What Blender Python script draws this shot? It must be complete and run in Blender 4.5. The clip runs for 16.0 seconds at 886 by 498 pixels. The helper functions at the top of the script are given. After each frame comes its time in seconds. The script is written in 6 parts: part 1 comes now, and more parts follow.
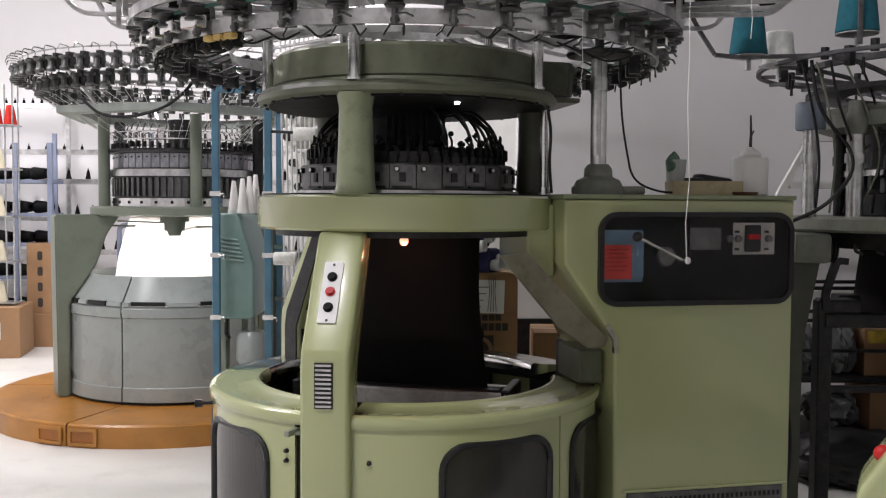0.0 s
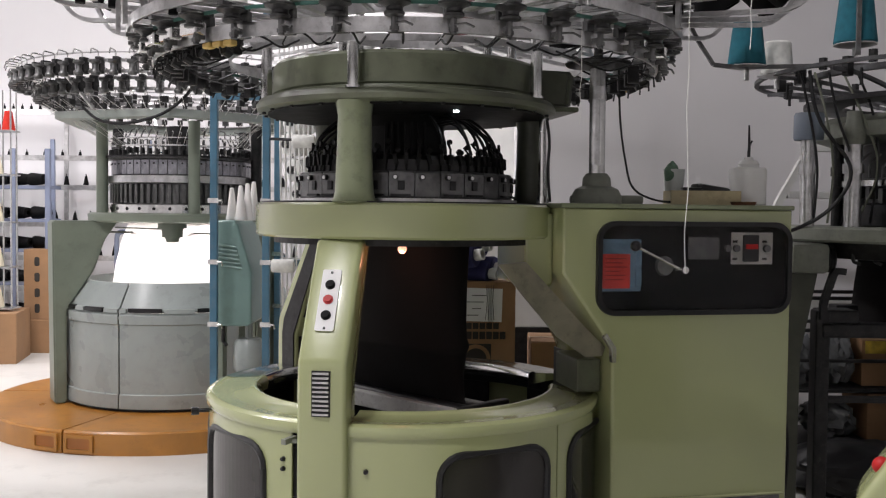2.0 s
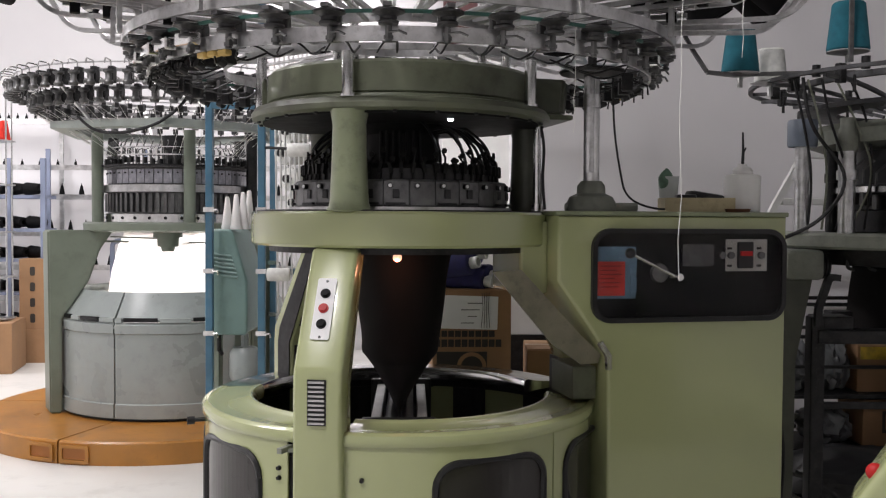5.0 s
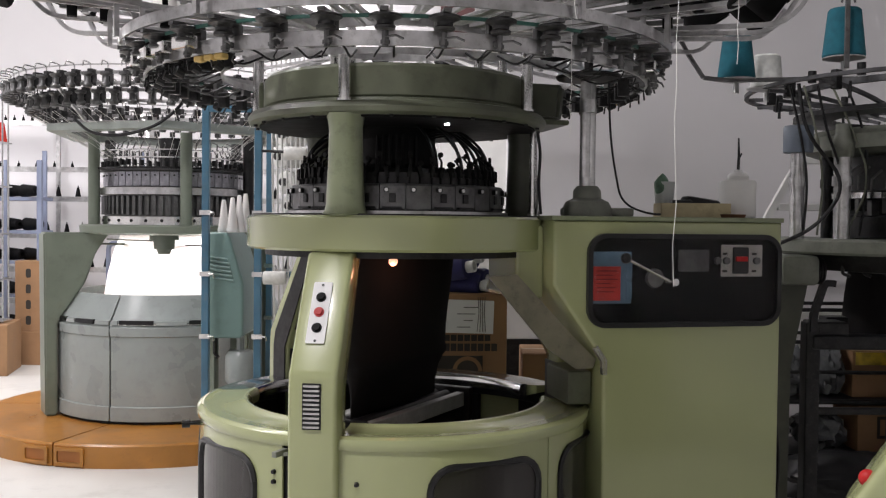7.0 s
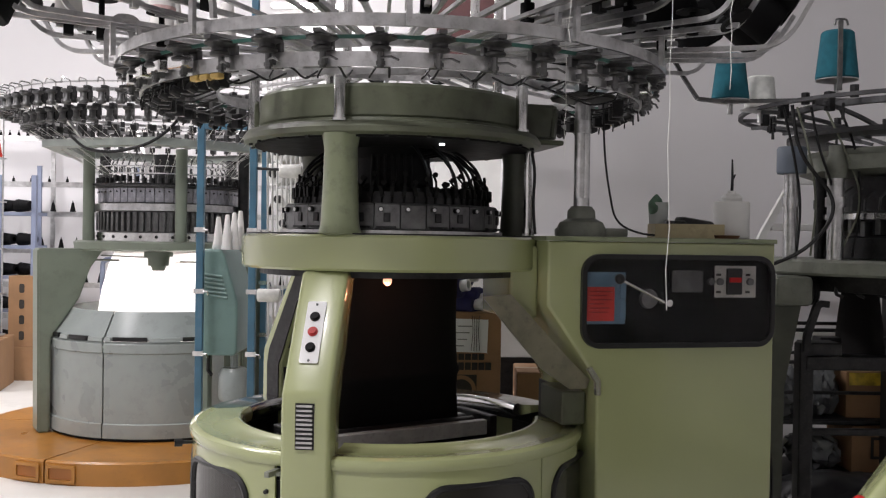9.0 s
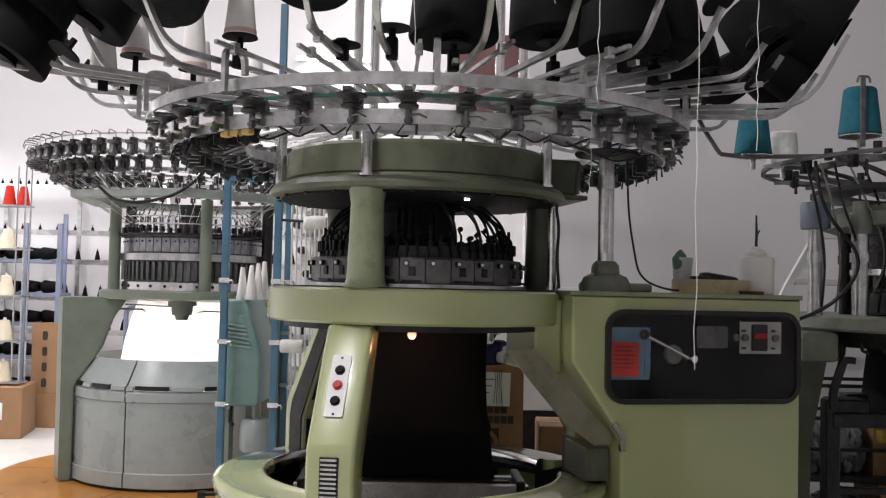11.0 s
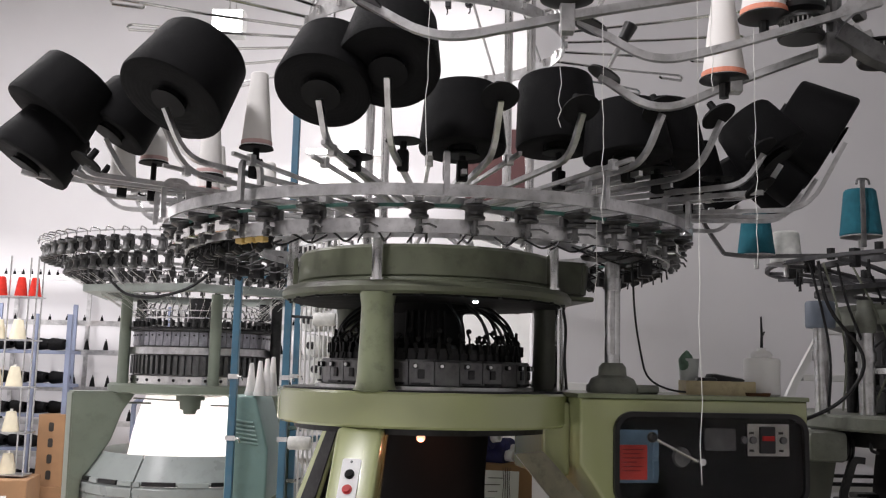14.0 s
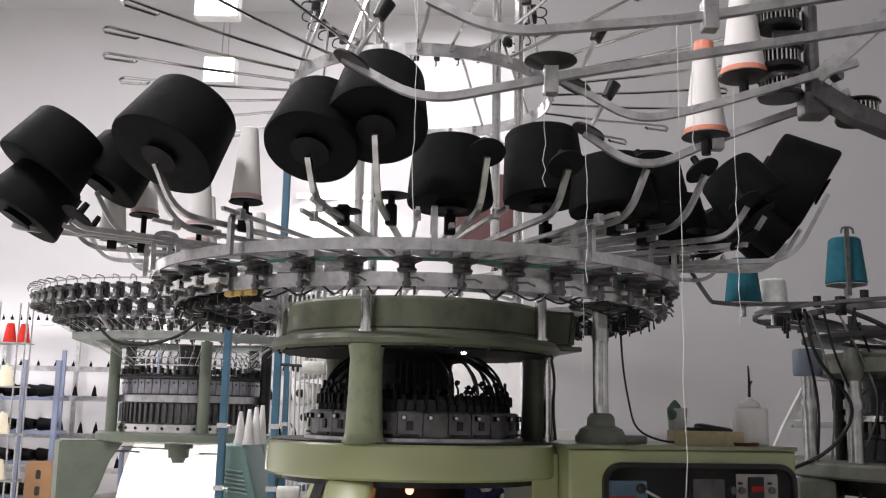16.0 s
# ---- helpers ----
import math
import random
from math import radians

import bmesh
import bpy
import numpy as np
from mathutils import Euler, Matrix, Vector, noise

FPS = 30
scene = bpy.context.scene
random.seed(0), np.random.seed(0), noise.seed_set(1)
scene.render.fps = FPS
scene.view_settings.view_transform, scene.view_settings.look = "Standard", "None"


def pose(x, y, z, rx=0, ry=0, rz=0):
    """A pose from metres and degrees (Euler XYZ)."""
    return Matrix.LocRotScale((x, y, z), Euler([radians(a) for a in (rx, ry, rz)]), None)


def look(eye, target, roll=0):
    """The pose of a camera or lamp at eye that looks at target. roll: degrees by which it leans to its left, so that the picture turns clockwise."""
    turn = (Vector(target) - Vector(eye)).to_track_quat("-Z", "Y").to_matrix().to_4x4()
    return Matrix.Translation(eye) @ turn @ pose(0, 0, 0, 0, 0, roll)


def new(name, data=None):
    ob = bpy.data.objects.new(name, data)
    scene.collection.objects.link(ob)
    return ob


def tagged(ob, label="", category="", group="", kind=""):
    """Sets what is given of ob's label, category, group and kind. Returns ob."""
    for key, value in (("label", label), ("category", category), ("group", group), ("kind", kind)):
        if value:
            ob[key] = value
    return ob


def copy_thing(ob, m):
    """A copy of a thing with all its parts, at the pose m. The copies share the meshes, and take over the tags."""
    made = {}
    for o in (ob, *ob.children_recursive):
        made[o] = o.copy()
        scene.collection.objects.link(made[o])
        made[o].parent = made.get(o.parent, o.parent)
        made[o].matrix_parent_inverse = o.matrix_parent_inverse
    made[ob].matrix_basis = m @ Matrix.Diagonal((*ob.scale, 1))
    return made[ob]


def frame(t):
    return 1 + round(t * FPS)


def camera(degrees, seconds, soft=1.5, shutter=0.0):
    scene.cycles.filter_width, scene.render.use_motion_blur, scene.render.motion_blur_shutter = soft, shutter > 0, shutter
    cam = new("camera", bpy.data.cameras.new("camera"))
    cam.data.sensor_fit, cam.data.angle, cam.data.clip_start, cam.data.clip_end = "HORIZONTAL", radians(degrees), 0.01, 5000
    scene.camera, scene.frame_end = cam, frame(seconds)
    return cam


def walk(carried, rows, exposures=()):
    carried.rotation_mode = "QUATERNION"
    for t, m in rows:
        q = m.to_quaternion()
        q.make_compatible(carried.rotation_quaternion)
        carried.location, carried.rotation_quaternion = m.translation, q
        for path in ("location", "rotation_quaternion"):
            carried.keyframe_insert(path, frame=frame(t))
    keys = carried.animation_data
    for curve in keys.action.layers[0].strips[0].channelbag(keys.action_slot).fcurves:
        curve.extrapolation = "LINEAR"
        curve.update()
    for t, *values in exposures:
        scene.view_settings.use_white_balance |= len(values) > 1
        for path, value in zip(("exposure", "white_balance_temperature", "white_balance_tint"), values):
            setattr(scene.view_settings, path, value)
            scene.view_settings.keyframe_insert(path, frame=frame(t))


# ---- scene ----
cam = camera(49.5, 16.0, soft=1.2)
PATH = [
    (0, (0.091, -0.151, 1.298), (0.087, 1.847, 1.205), 0.3),
    (0.5, (0.088, -0.15, 1.298), (0.082, 1.848, 1.213), 0.4),
    (1, (0.089, -0.149, 1.299), (0.085, 1.849, 1.218), 0.3),
    (1.5, (0.089, -0.152, 1.299), (0.089, 1.846, 1.221), 0.5),
    (2, (0.089, -0.149, 1.3), (0.09, 1.849, 1.223), 0.6),
    (2.5, (0.09, -0.151, 1.301), (0.092, 1.848, 1.224), 0.6),
    (3, (0.09, -0.152, 1.301), (0.093, 1.847, 1.224), 0.4),
    (3.5, (0.092, -0.153, 1.302), (0.097, 1.845, 1.227), 0.4),
    (4, (0.091, -0.153, 1.302), (0.097, 1.845, 1.232), 0.4),
    (6.5, (0.096, -0.154, 1.304), (0.111, 1.845, 1.249), 0.4),
    (7, (0.096, -0.156, 1.305), (0.111, 1.843, 1.251), 0.6),
    (7.5, (0.095, -0.157, 1.304), (0.109, 1.842, 1.253), 0.5),
    (8, (0.095, -0.158, 1.304), (0.11, 1.841, 1.255), 0.4),
    (8.5, (0.097, -0.16, 1.31), (0.118, 1.839, 1.27), 0.6),
    (9, (0.098, -0.159, 1.318), (0.123, 1.841, 1.297), 0.9),
    (11.5, (0.076, -0.184, 1.341), (0.054, 1.813, 1.437), 1.3),
    (12, (0.076, -0.19, 1.348), (0.058, 1.807, 1.456), 1.1),
    (12.5, (0.081, -0.194, 1.358), (0.072, 1.802, 1.488), 1.4),
    (13, (0.08, -0.209, 1.376), (0.065, 1.784, 1.547), 1.4),
    (13.5, (0.072, -0.224, 1.386), (0.046, 1.764, 1.602), 1.3),
    (14, (0.069, -0.239, 1.394), (0.036, 1.744, 1.647), 1.4),
    (14.5, (0.071, -0.249, 1.397), (0.042, 1.733, 1.668), 1.1),
    (15, (0.074, -0.255, 1.412), (0.057, 1.725, 1.697), 1.2),
    (15.5, (0.077, -0.264, 1.42), (0.069, 1.71, 1.738), 1.2),
    (16, (0.079, -0.267, 1.427), (0.062, 1.704, 1.764), 1.2),
]
walk(cam, [(t, look(e, g, r)) for t, e, g, r in PATH])

# ---- light ----
world = bpy.data.worlds.new("hall_world")
scene.world = world
world.use_nodes = True
wn = world.node_tree.nodes["Background"]
wn.inputs[0].default_value = (0.9, 0.95, 1.0, 1)
wn.inputs[1].default_value = 0.05
scene.view_settings.exposure = 0.0


def area_lamp(x, y, z, sx, sy, watts, colour=(1, 0.955, 0.98)):
    lamp = bpy.data.lights.new("area_light", "AREA")
    lamp.shape, lamp.size, lamp.size_y, lamp.energy, lamp.color = "RECTANGLE", sx, sy, watts, colour
    ob = new("area_light", lamp)
    ob.matrix_basis = pose(x, y, z)
    return ob


# unseen ceiling fittings, a visible pendant and wall tube, one added low lamp
area_lamp(-3.2, 6.2, 5.45, 1.5, 0.25, 80)
area_lamp(0.0, 8.1, 5.45, 1.5, 0.25, 74)
area_lamp(-1.80, 6.93, 3.96, 0.2, 0.15, 46)
# added lamp out of view, hung low to brighten the left racks
area_lamp(-4.75, 7.6, 2.72, 0.25, 1.5, 58)
area_lamp(-1.1, 9.2, 3.5, 0.8, 0.1, 9)
area_lamp(-3.8, 4.2, 5.45, 0.25, 1.5, 145)
area_lamp(-1.9, 0.3, 5.45, 1.5, 0.25, 228)

# ---- materials ----


def mat(name, colour, rough=0.5, metal=0.0, vary=0.12, scale=8.0, bump=0.0, bump_scale=200.0, dirt=None, dirt_amount=0.0, coat=0.0, spec=0.5):
    m = bpy.data.materials.new(name)
    m.use_nodes = True
    nt = m.node_tree
    b = nt.nodes["Principled BSDF"]
    b.inputs["Roughness"].default_value = rough
    b.inputs["Metallic"].default_value = metal
    b.inputs["Coat Weight"].default_value = coat
    b.inputs["Specular IOR Level"].default_value = spec
    tc = nt.nodes.new("ShaderNodeTexCoord")
    n1 = nt.nodes.new("ShaderNodeTexNoise")
    n1.inputs["Scale"].default_value, n1.inputs["Detail"].default_value = scale, 6
    nt.links.new(tc.outputs["Object"], n1.inputs["Vector"])
    ramp = nt.nodes.new("ShaderNodeValToRGB")
    lo, hi = [[max(0, min(1, c * k)) for c in colour] + [1] for k in (1 - vary, 1 + vary)]
    ramp.color_ramp.elements[0].position, ramp.color_ramp.elements[1].position = 0.3, 0.7
    ramp.color_ramp.elements[0].color, ramp.color_ramp.elements[1].color = lo, hi
    nt.links.new(n1.outputs["Fac"], ramp.inputs["Fac"])
    out = ramp.outputs["Color"]
    if dirt_amount:
        n2 = nt.nodes.new("ShaderNodeTexNoise")
        n2.inputs["Scale"].default_value, n2.inputs["Detail"].default_value, n2.inputs["Roughness"].default_value = scale * 2.7, 10, 0.7
        nt.links.new(tc.outputs["Object"], n2.inputs["Vector"])
        r2 = nt.nodes.new("ShaderNodeMapRange")
        r2.inputs["From Min"].default_value, r2.inputs["From Max"].default_value = 0.52, 0.75
        r2.inputs["To Max"].default_value = dirt_amount
        nt.links.new(n2.outputs["Fac"], r2.inputs["Value"])
        mix = nt.nodes.new("ShaderNodeMix")
        mix.data_type = "RGBA"
        nt.links.new(r2.outputs["Result"], mix.inputs["Factor"])
        nt.links.new(out, mix.inputs["A"])
        mix.inputs["B"].default_value = (*(dirt or (0.05, 0.045, 0.035)), 1)
        out = mix.outputs["Result"]
    nt.links.new(out, b.inputs["Base Color"])
    rr = nt.nodes.new("ShaderNodeMapRange")
    rr.inputs["To Min"].default_value, rr.inputs["To Max"].default_value = max(0.03, rough * 0.8), min(1, rough * 1.25)
    nt.links.new(n1.outputs["Fac"], rr.inputs["Value"])
    nt.links.new(rr.outputs["Result"], b.inputs["Roughness"])
    if bump:
        n3 = nt.nodes.new("ShaderNodeTexNoise")
        n3.inputs["Scale"].default_value, n3.inputs["Detail"].default_value = bump_scale, 3
        nt.links.new(tc.outputs["Object"], n3.inputs["Vector"])
        bp = nt.nodes.new("ShaderNodeBump")
        bp.inputs["Strength"].default_value, bp.inputs["Distance"].default_value = bump, 0.002
        nt.links.new(n3.outputs["Fac"], bp.inputs["Height"])
        nt.links.new(bp.outputs["Normal"], b.inputs["Normal"])
    return m


def glow(name, colour, strength):
    m = bpy.data.materials.new(name)
    m.use_nodes = True
    b = m.node_tree.nodes["Principled BSDF"]
    b.inputs["Base Color"].default_value = (*colour, 1)
    b.inputs["Emission Color"].default_value = (*colour, 1)
    b.inputs["Emission Strength"].default_value = strength
    return m


def wound(name, colour, rough=0.85, turns=220, spec=0.22):
    """Yarn wound on a cone: fine bands along its axis."""
    m = mat(name, colour, rough, vary=0.15, scale=30, spec=spec)
    nt = m.node_tree
    tc = nt.nodes.new("ShaderNodeTexCoord")
    w = nt.nodes.new("ShaderNodeTexWave")
    w.bands_direction = "Z"
    w.inputs["Scale"].default_value, w.inputs["Distortion"].default_value = turns, 3
    nt.links.new(tc.outputs["Object"], w.inputs["Vector"])
    bp = nt.nodes.new("ShaderNodeBump")
    bp.inputs["Strength"].default_value, bp.inputs["Distance"].default_value = 0.35, 0.001
    nt.links.new(w.outputs["Fac"], bp.inputs["Height"])
    nt.links.new(bp.outputs["Normal"], nt.nodes["Principled BSDF"].inputs["Normal"])
    return m


OLIVE = mat("olive_enamel", (0.34, 0.37, 0.185), 0.24, vary=0.022, scale=3, bump=0.05, bump_scale=60, coat=0.7)
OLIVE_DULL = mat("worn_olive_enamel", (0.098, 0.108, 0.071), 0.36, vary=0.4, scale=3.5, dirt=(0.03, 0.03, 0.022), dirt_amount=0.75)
OLIVE_DARK = mat("dark_olive_enamel", (0.06, 0.065, 0.045), 0.45, vary=0.3, scale=9, dirt_amount=0.6)
STEEL = mat("bright_steel", (0.68, 0.68, 0.67), 0.16, 1.0, vary=0.15, scale=25, dirt=(0.2, 0.18, 0.15), dirt_amount=0.4)
ALU = mat("dull_aluminium", (0.54, 0.54, 0.54), 0.32, 1.0, vary=0.25, scale=18, dirt=(0.15, 0.14, 0.12), dirt_amount=0.5)
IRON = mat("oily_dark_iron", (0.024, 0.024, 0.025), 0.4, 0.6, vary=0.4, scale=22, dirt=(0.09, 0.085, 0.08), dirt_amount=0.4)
GREYMETAL = mat("cam_box_steel", (0.13, 0.13, 0.13), 0.38, 0.7, vary=0.3, scale=20, dirt=(0.03, 0.03, 0.03), dirt_amount=0.6)
BLACK = mat("black_plastic", (0.007, 0.007, 0.0075), 0.3, spec=0.4, vary=0.2, scale=20)
MATTEBLACK = mat("matte_black_panel", (0.0045, 0.0045, 0.005), 0.6, spec=0.15, vary=0.3, scale=12)
OILBLACK = mat("oil_blackened_steel", (0.006, 0.006, 0.006), 0.62, vary=0.4, scale=20, spec=0.2, dirt=(0.03, 0.028, 0.026), dirt_amount=0.4)
OLIVE_POST = mat("chipped_olive_enamel", (0.21, 0.24, 0.14), 0.32, vary=0.14, scale=5, dirt=(0.05, 0.05, 0.035), dirt_amount=0.55, coat=0.3)
GALV = mat("scuffed_pale_bar_paint", (0.36, 0.36, 0.35), 0.4, vary=0.15, scale=20, dirt=(0.08, 0.08, 0.07), dirt_amount=0.5)
WHEEL = mat("dark_wheel_plastic", (0.02, 0.02, 0.021), 0.35, vary=0.4, scale=30, dirt=(0.16, 0.15, 0.14), dirt_amount=0.5)
RUBBER = mat("black_rubber", (0.009, 0.009, 0.010), 0.4, spec=0.4, vary=0.2, scale=20)
GREYPAINT = mat("grey_enamel", (0.29, 0.32, 0.31), 0.28, vary=0.08, scale=5, dirt_amount=0.2, bump=0.05, bump_scale=80)
GREENPAINT = mat("grey_green_enamel", (0.185, 0.215, 0.17), 0.42, vary=0.1, scale=5, dirt_amount=0.25)
TEALPAINT = mat("teal_enamel", (0.17, 0.27, 0.25), 0.4, vary=0.08, scale=6, dirt_amount=0.2)
BLUEPAINT = mat("blue_frame_paint", (0.055, 0.15, 0.23), 0.42, vary=0.2, scale=7, dirt=(0.2, 0.2, 0.18), dirt_amount=0.3)
RACKBLUE = mat("blue_rack_paint", (0.19, 0.22, 0.31), 0.5, vary=0.12, scale=7)
BLACKYARN = wound("black_yarn", (0.0035, 0.0035, 0.004), 0.7, spec=0.12)
TEALYARN = wound("teal_yarn", (0.022, 0.125, 0.165))
WHITEYARN = wound("white_yarn", (0.75, 0.75, 0.72))
REDYARN = wound("red_yarn", (0.5, 0.03, 0.02))
CONEPAPER = mat("white_cone_card", (0.78, 0.76, 0.74), 0.7, vary=0.04, scale=10)
CORAL = mat("coral_cone_band", (0.75, 0.28, 0.18), 0.6)
PALEBAND = mat("pale_pink_band", (0.62, 0.42, 0.40), 0.7)
CAST = mat("cast_grey_paint", (0.17, 0.18, 0.15), 0.45, vary=0.2, scale=14, dirt_amount=0.4)
FABRIC = mat("black_knit_fabric", (0.009, 0.008, 0.008), 0.9, spec=0.15, vary=0.2, scale=14, bump=0.5, bump_scale=500)
WHITEFABRIC = mat("white_knit_fabric", (0.85, 0.83, 0.8), 0.9, vary=0.04, scale=10, bump=0.2, bump_scale=400)
wfn = WHITEFABRIC.node_tree
tr_ = wfn.nodes.new("ShaderNodeBsdfTranslucent")
tr_.inputs["Color"].default_value = (0.85, 0.8, 0.76, 1)
mx_ = wfn.nodes.new("ShaderNodeMixShader")
mx_.inputs[0].default_value = 0.45
wfn.links.new(wfn.nodes["Principled BSDF"].outputs[0], mx_.inputs[1])
wfn.links.new(tr_.outputs[0], mx_.inputs[2])
wfn.links.new(mx_.outputs[0], wfn.nodes["Material Output"].inputs["Surface"])
CARDBOARD = mat("brown_cardboard", (0.30, 0.17, 0.085), 0.8, vary=0.1, scale=6, bump=0.1, bump_scale=60, dirt=(0.2, 0.1, 0.05), dirt_amount=0.3)
PAPER = mat("white_paper_label", (0.75, 0.75, 0.75), 0.7, vary=0.04)
PRINT = mat("black_print", (0.03, 0.025, 0.02), 0.7)
FLOOR = mat("painted_concrete", (0.62, 0.61, 0.58), 0.35, vary=0.1, scale=1.3, bump=0.05, bump_scale=40, dirt=(0.30, 0.29, 0.26), dirt_amount=0.4)
WALL = mat("white_wall_paint", (0.70, 0.69, 0.70), 0.85, vary=0.04, scale=1.0, bump=0.1, bump_scale=30)
CEIL = mat("white_ceiling_paint", (0.6, 0.6, 0.6), 0.9, vary=0.04, scale=1.0)
ORANGE = mat("orange_plinth_paint", (0.38, 0.165, 0.03), 0.3, vary=0.2, scale=4, dirt=(0.16, 0.08, 0.03), dirt_amount=0.5)
WHITEPLASTIC = mat("milky_plastic", (0.75, 0.75, 0.73), 0.4, vary=0.05)
REDPLASTIC = mat("red_plastic", (0.42, 0.012, 0.012), 0.5, spec=0.3)
REDLABEL = mat("red_label_print", (0.55, 0.05, 0.04), 0.5, vary=0.1)
BLUELABEL = mat("grey_blue_label", (0.12, 0.2, 0.28), 0.5)
DIAL = mat("pale_switch_plate", (0.6, 0.58, 0.55), 0.45)
GREENBELT = mat("green_drive_belt", (0.03, 0.10, 0.08), 0.5)
AMBER = mat("amber_plastic", (0.55, 0.38, 0.12), 0.5)
WHITEFRAME = mat("white_frame_paint", (0.72, 0.72, 0.7), 0.45, vary=0.05)
DARKPANE = mat("smoked_glass", (0.026, 0.024, 0.023), 0.06, vary=0.1)
NAVY = mat("navy_fabric", (0.02, 0.02, 0.09), 0.85, vary=0.3, scale=20)
TUBE = glow("fluorescent_glow", (1, 0.97, 0.94), 9)
WARMGLOW = glow("warm_bulb_glow", (1.0, 0.50, 0.33), 1.25)
WHITEGLOW = glow("work_lamp_glow", (0.9, 0.95, 1.0), 12)

# ---- building helpers ----
I4 = Matrix.Identity(4)


def part(name, bm, material, parent=None, label="", smooth=False):
    me = bpy.data.meshes.new(name)
    bmesh.ops.recalc_face_normals(bm, faces=bm.faces)
    bm.to_mesh(me)
    bm.free()
    me.materials.append(material)
    if smooth:
        me.shade_smooth()
        me.set_sharp_from_angle(angle=radians(35))
    ob = new(name, me)
    if parent:
        ob.parent = parent
    if label:
        tagged(ob, label)
    return ob


def again(ob, m, parent=None):
    """One more piece on the same mesh."""
    o = ob.copy()
    scene.collection.objects.link(o)
    o.matrix_basis = m
    if parent:
        o.parent = parent
    return o


def thing(name, m, label, category, group="", kind=""):
    ob = new(name)
    ob.empty_display_size = 0.1
    ob.matrix_basis = m
    return tagged(ob, label, category, group, kind)


def box(bm, x0, x1, y0, y1, z0, z1, m=I4, bevel=0.0):
    r = bmesh.ops.create_cube(bm, size=1)
    s = Matrix.Translation(((x0 + x1) / 2, (y0 + y1) / 2, (z0 + z1) / 2)) @ Matrix.Diagonal((abs(x1 - x0), abs(y1 - y0), abs(z1 - z0), 1))
    bmesh.ops.transform(bm, matrix=m @ s, verts=r["verts"])
    if bevel:
        edges = list({e for v in r["verts"] for e in v.link_edges})
        bmesh.ops.bevel(bm, geom=edges, offset=bevel, segments=2, affect="EDGES", profile=0.5)


def lathe(bm, profile, seg=48, a0=0.0, a1=360.0, m=I4, loop=False):
    """Turn a profile of (r, z) about the z axis; degrees from +x, counterclockwise."""
    full = abs(a1 - a0) >= 359.9
    n = seg if full else seg + 1
    rings = []
    for i in range(n):
        a = radians(a0 + (a1 - a0) * i / seg)
        rings.append([bm.verts.new(m @ Vector((r * math.cos(a), r * math.sin(a), z))) for r, z in profile])
    k = len(profile)
    for i in range(seg):
        p, q = rings[i], rings[(i + 1) % n]
        for j in range(k if loop else k - 1):
            bm.faces.new((p[j], q[j], q[(j + 1) % k], p[(j + 1) % k]))
    if not full and loop:
        bm.faces.new(rings[0])
        bm.faces.new(rings[-1][::-1])


def cyl(bm, r0, r1, z0, z1, seg=16, m=I4, cap=True):
    prof = ([(0.0001, z0)] if cap else []) + [(r0, z0), (r1, z1)] + ([(0.0001, z1)] if cap else [])
    lathe(bm, prof, seg, m=m)


def hoop(bm, r0, r1, z0, z1, seg=72, m=I4):
    lathe(bm, [(r0, z0), (r1, z0), (r1, z1), (r0, z1)], seg, m=m, loop=True)


def tube(bm, pts, r, seg=8, m=I4, square=False):
    """A round or square bar along points."""
    pts = [Vector(p) for p in pts]
    k = 4 if square else seg
    rings = []
    side = None
    for i, p in enumerate(pts):
        d = (pts[min(i + 1, len(pts) - 1)] - pts[max(i - 1, 0)]).normalized()
        up = Vector((0, 0, 1)) if abs(d.z) < 0.95 else Vector((0, 1, 0))
        if side is None:
            side = d.cross(up).normalized()
        side = (side - d * side.dot(d)).normalized()
        top = side.cross(d)
        rr = r[i] if isinstance(r, (list, tuple)) else r
        rings.append([bm.verts.new(m @ (p + rr * (math.cos(a) * side + math.sin(a) * top)))
                      for a in [2 * math.pi * (j + (0.5 if square else 0)) / k for j in range(k)]])
    for a, b in zip(rings, rings[1:]):
        for j in range(k):
            bm.faces.new((a[j], a[(j + 1) % k], b[(j + 1) % k], b[j]))
    bm.faces.new(rings[0][::-1])
    bm.faces.new(rings[-1])


def bent(pts, r=0.04, n=4):
    """Round the corners of a line of points."""
    pts = [Vector(p) for p in pts]
    out = [pts[0]]
    for a, b, c in zip(pts, pts[1:], pts[2:]):
        u, w = (a - b).normalized(), (c - b).normalized()
        k = min(r, (a - b).length / 2, (c - b).length / 2)
        for i in range(n + 1):
            s = i / n
            out.append((b + u * k) * (1 - s) ** 2 + b * 2 * s * (1 - s) + (b + w * k) * s * s)
    return out + [pts[-1]]


def rounded(w, h, r, n=5):
    """Corner points of a rounded rectangle round the origin."""
    out = []
    for cx, cy, a in ((w / 2 - r, h / 2 - r, 0), (-w / 2 + r, h / 2 - r, 90), (-w / 2 + r, -h / 2 + r, 180), (w / 2 - r, -h / 2 + r, 270)):
        for i in range(n + 1):
            t = radians(a + 90 * i / n)
            out.append((cx + r * math.cos(t), cy + r * math.sin(t)))
    return out


def slab(bm, outline, y0, y1, m=I4):
    """Push an outline in x and z from y0 to y1."""
    a = [bm.verts.new(m @ Vector((x, y0, z))) for x, z in outline]
    b = [bm.verts.new(m @ Vector((x, y1, z))) for x, z in outline]
    n = len(a)
    bm.faces.new(a)
    bm.faces.new(b[::-1])
    for i in range(n):
        bm.faces.new((a[i], b[i], b[(i + 1) % n], a[(i + 1) % n]))


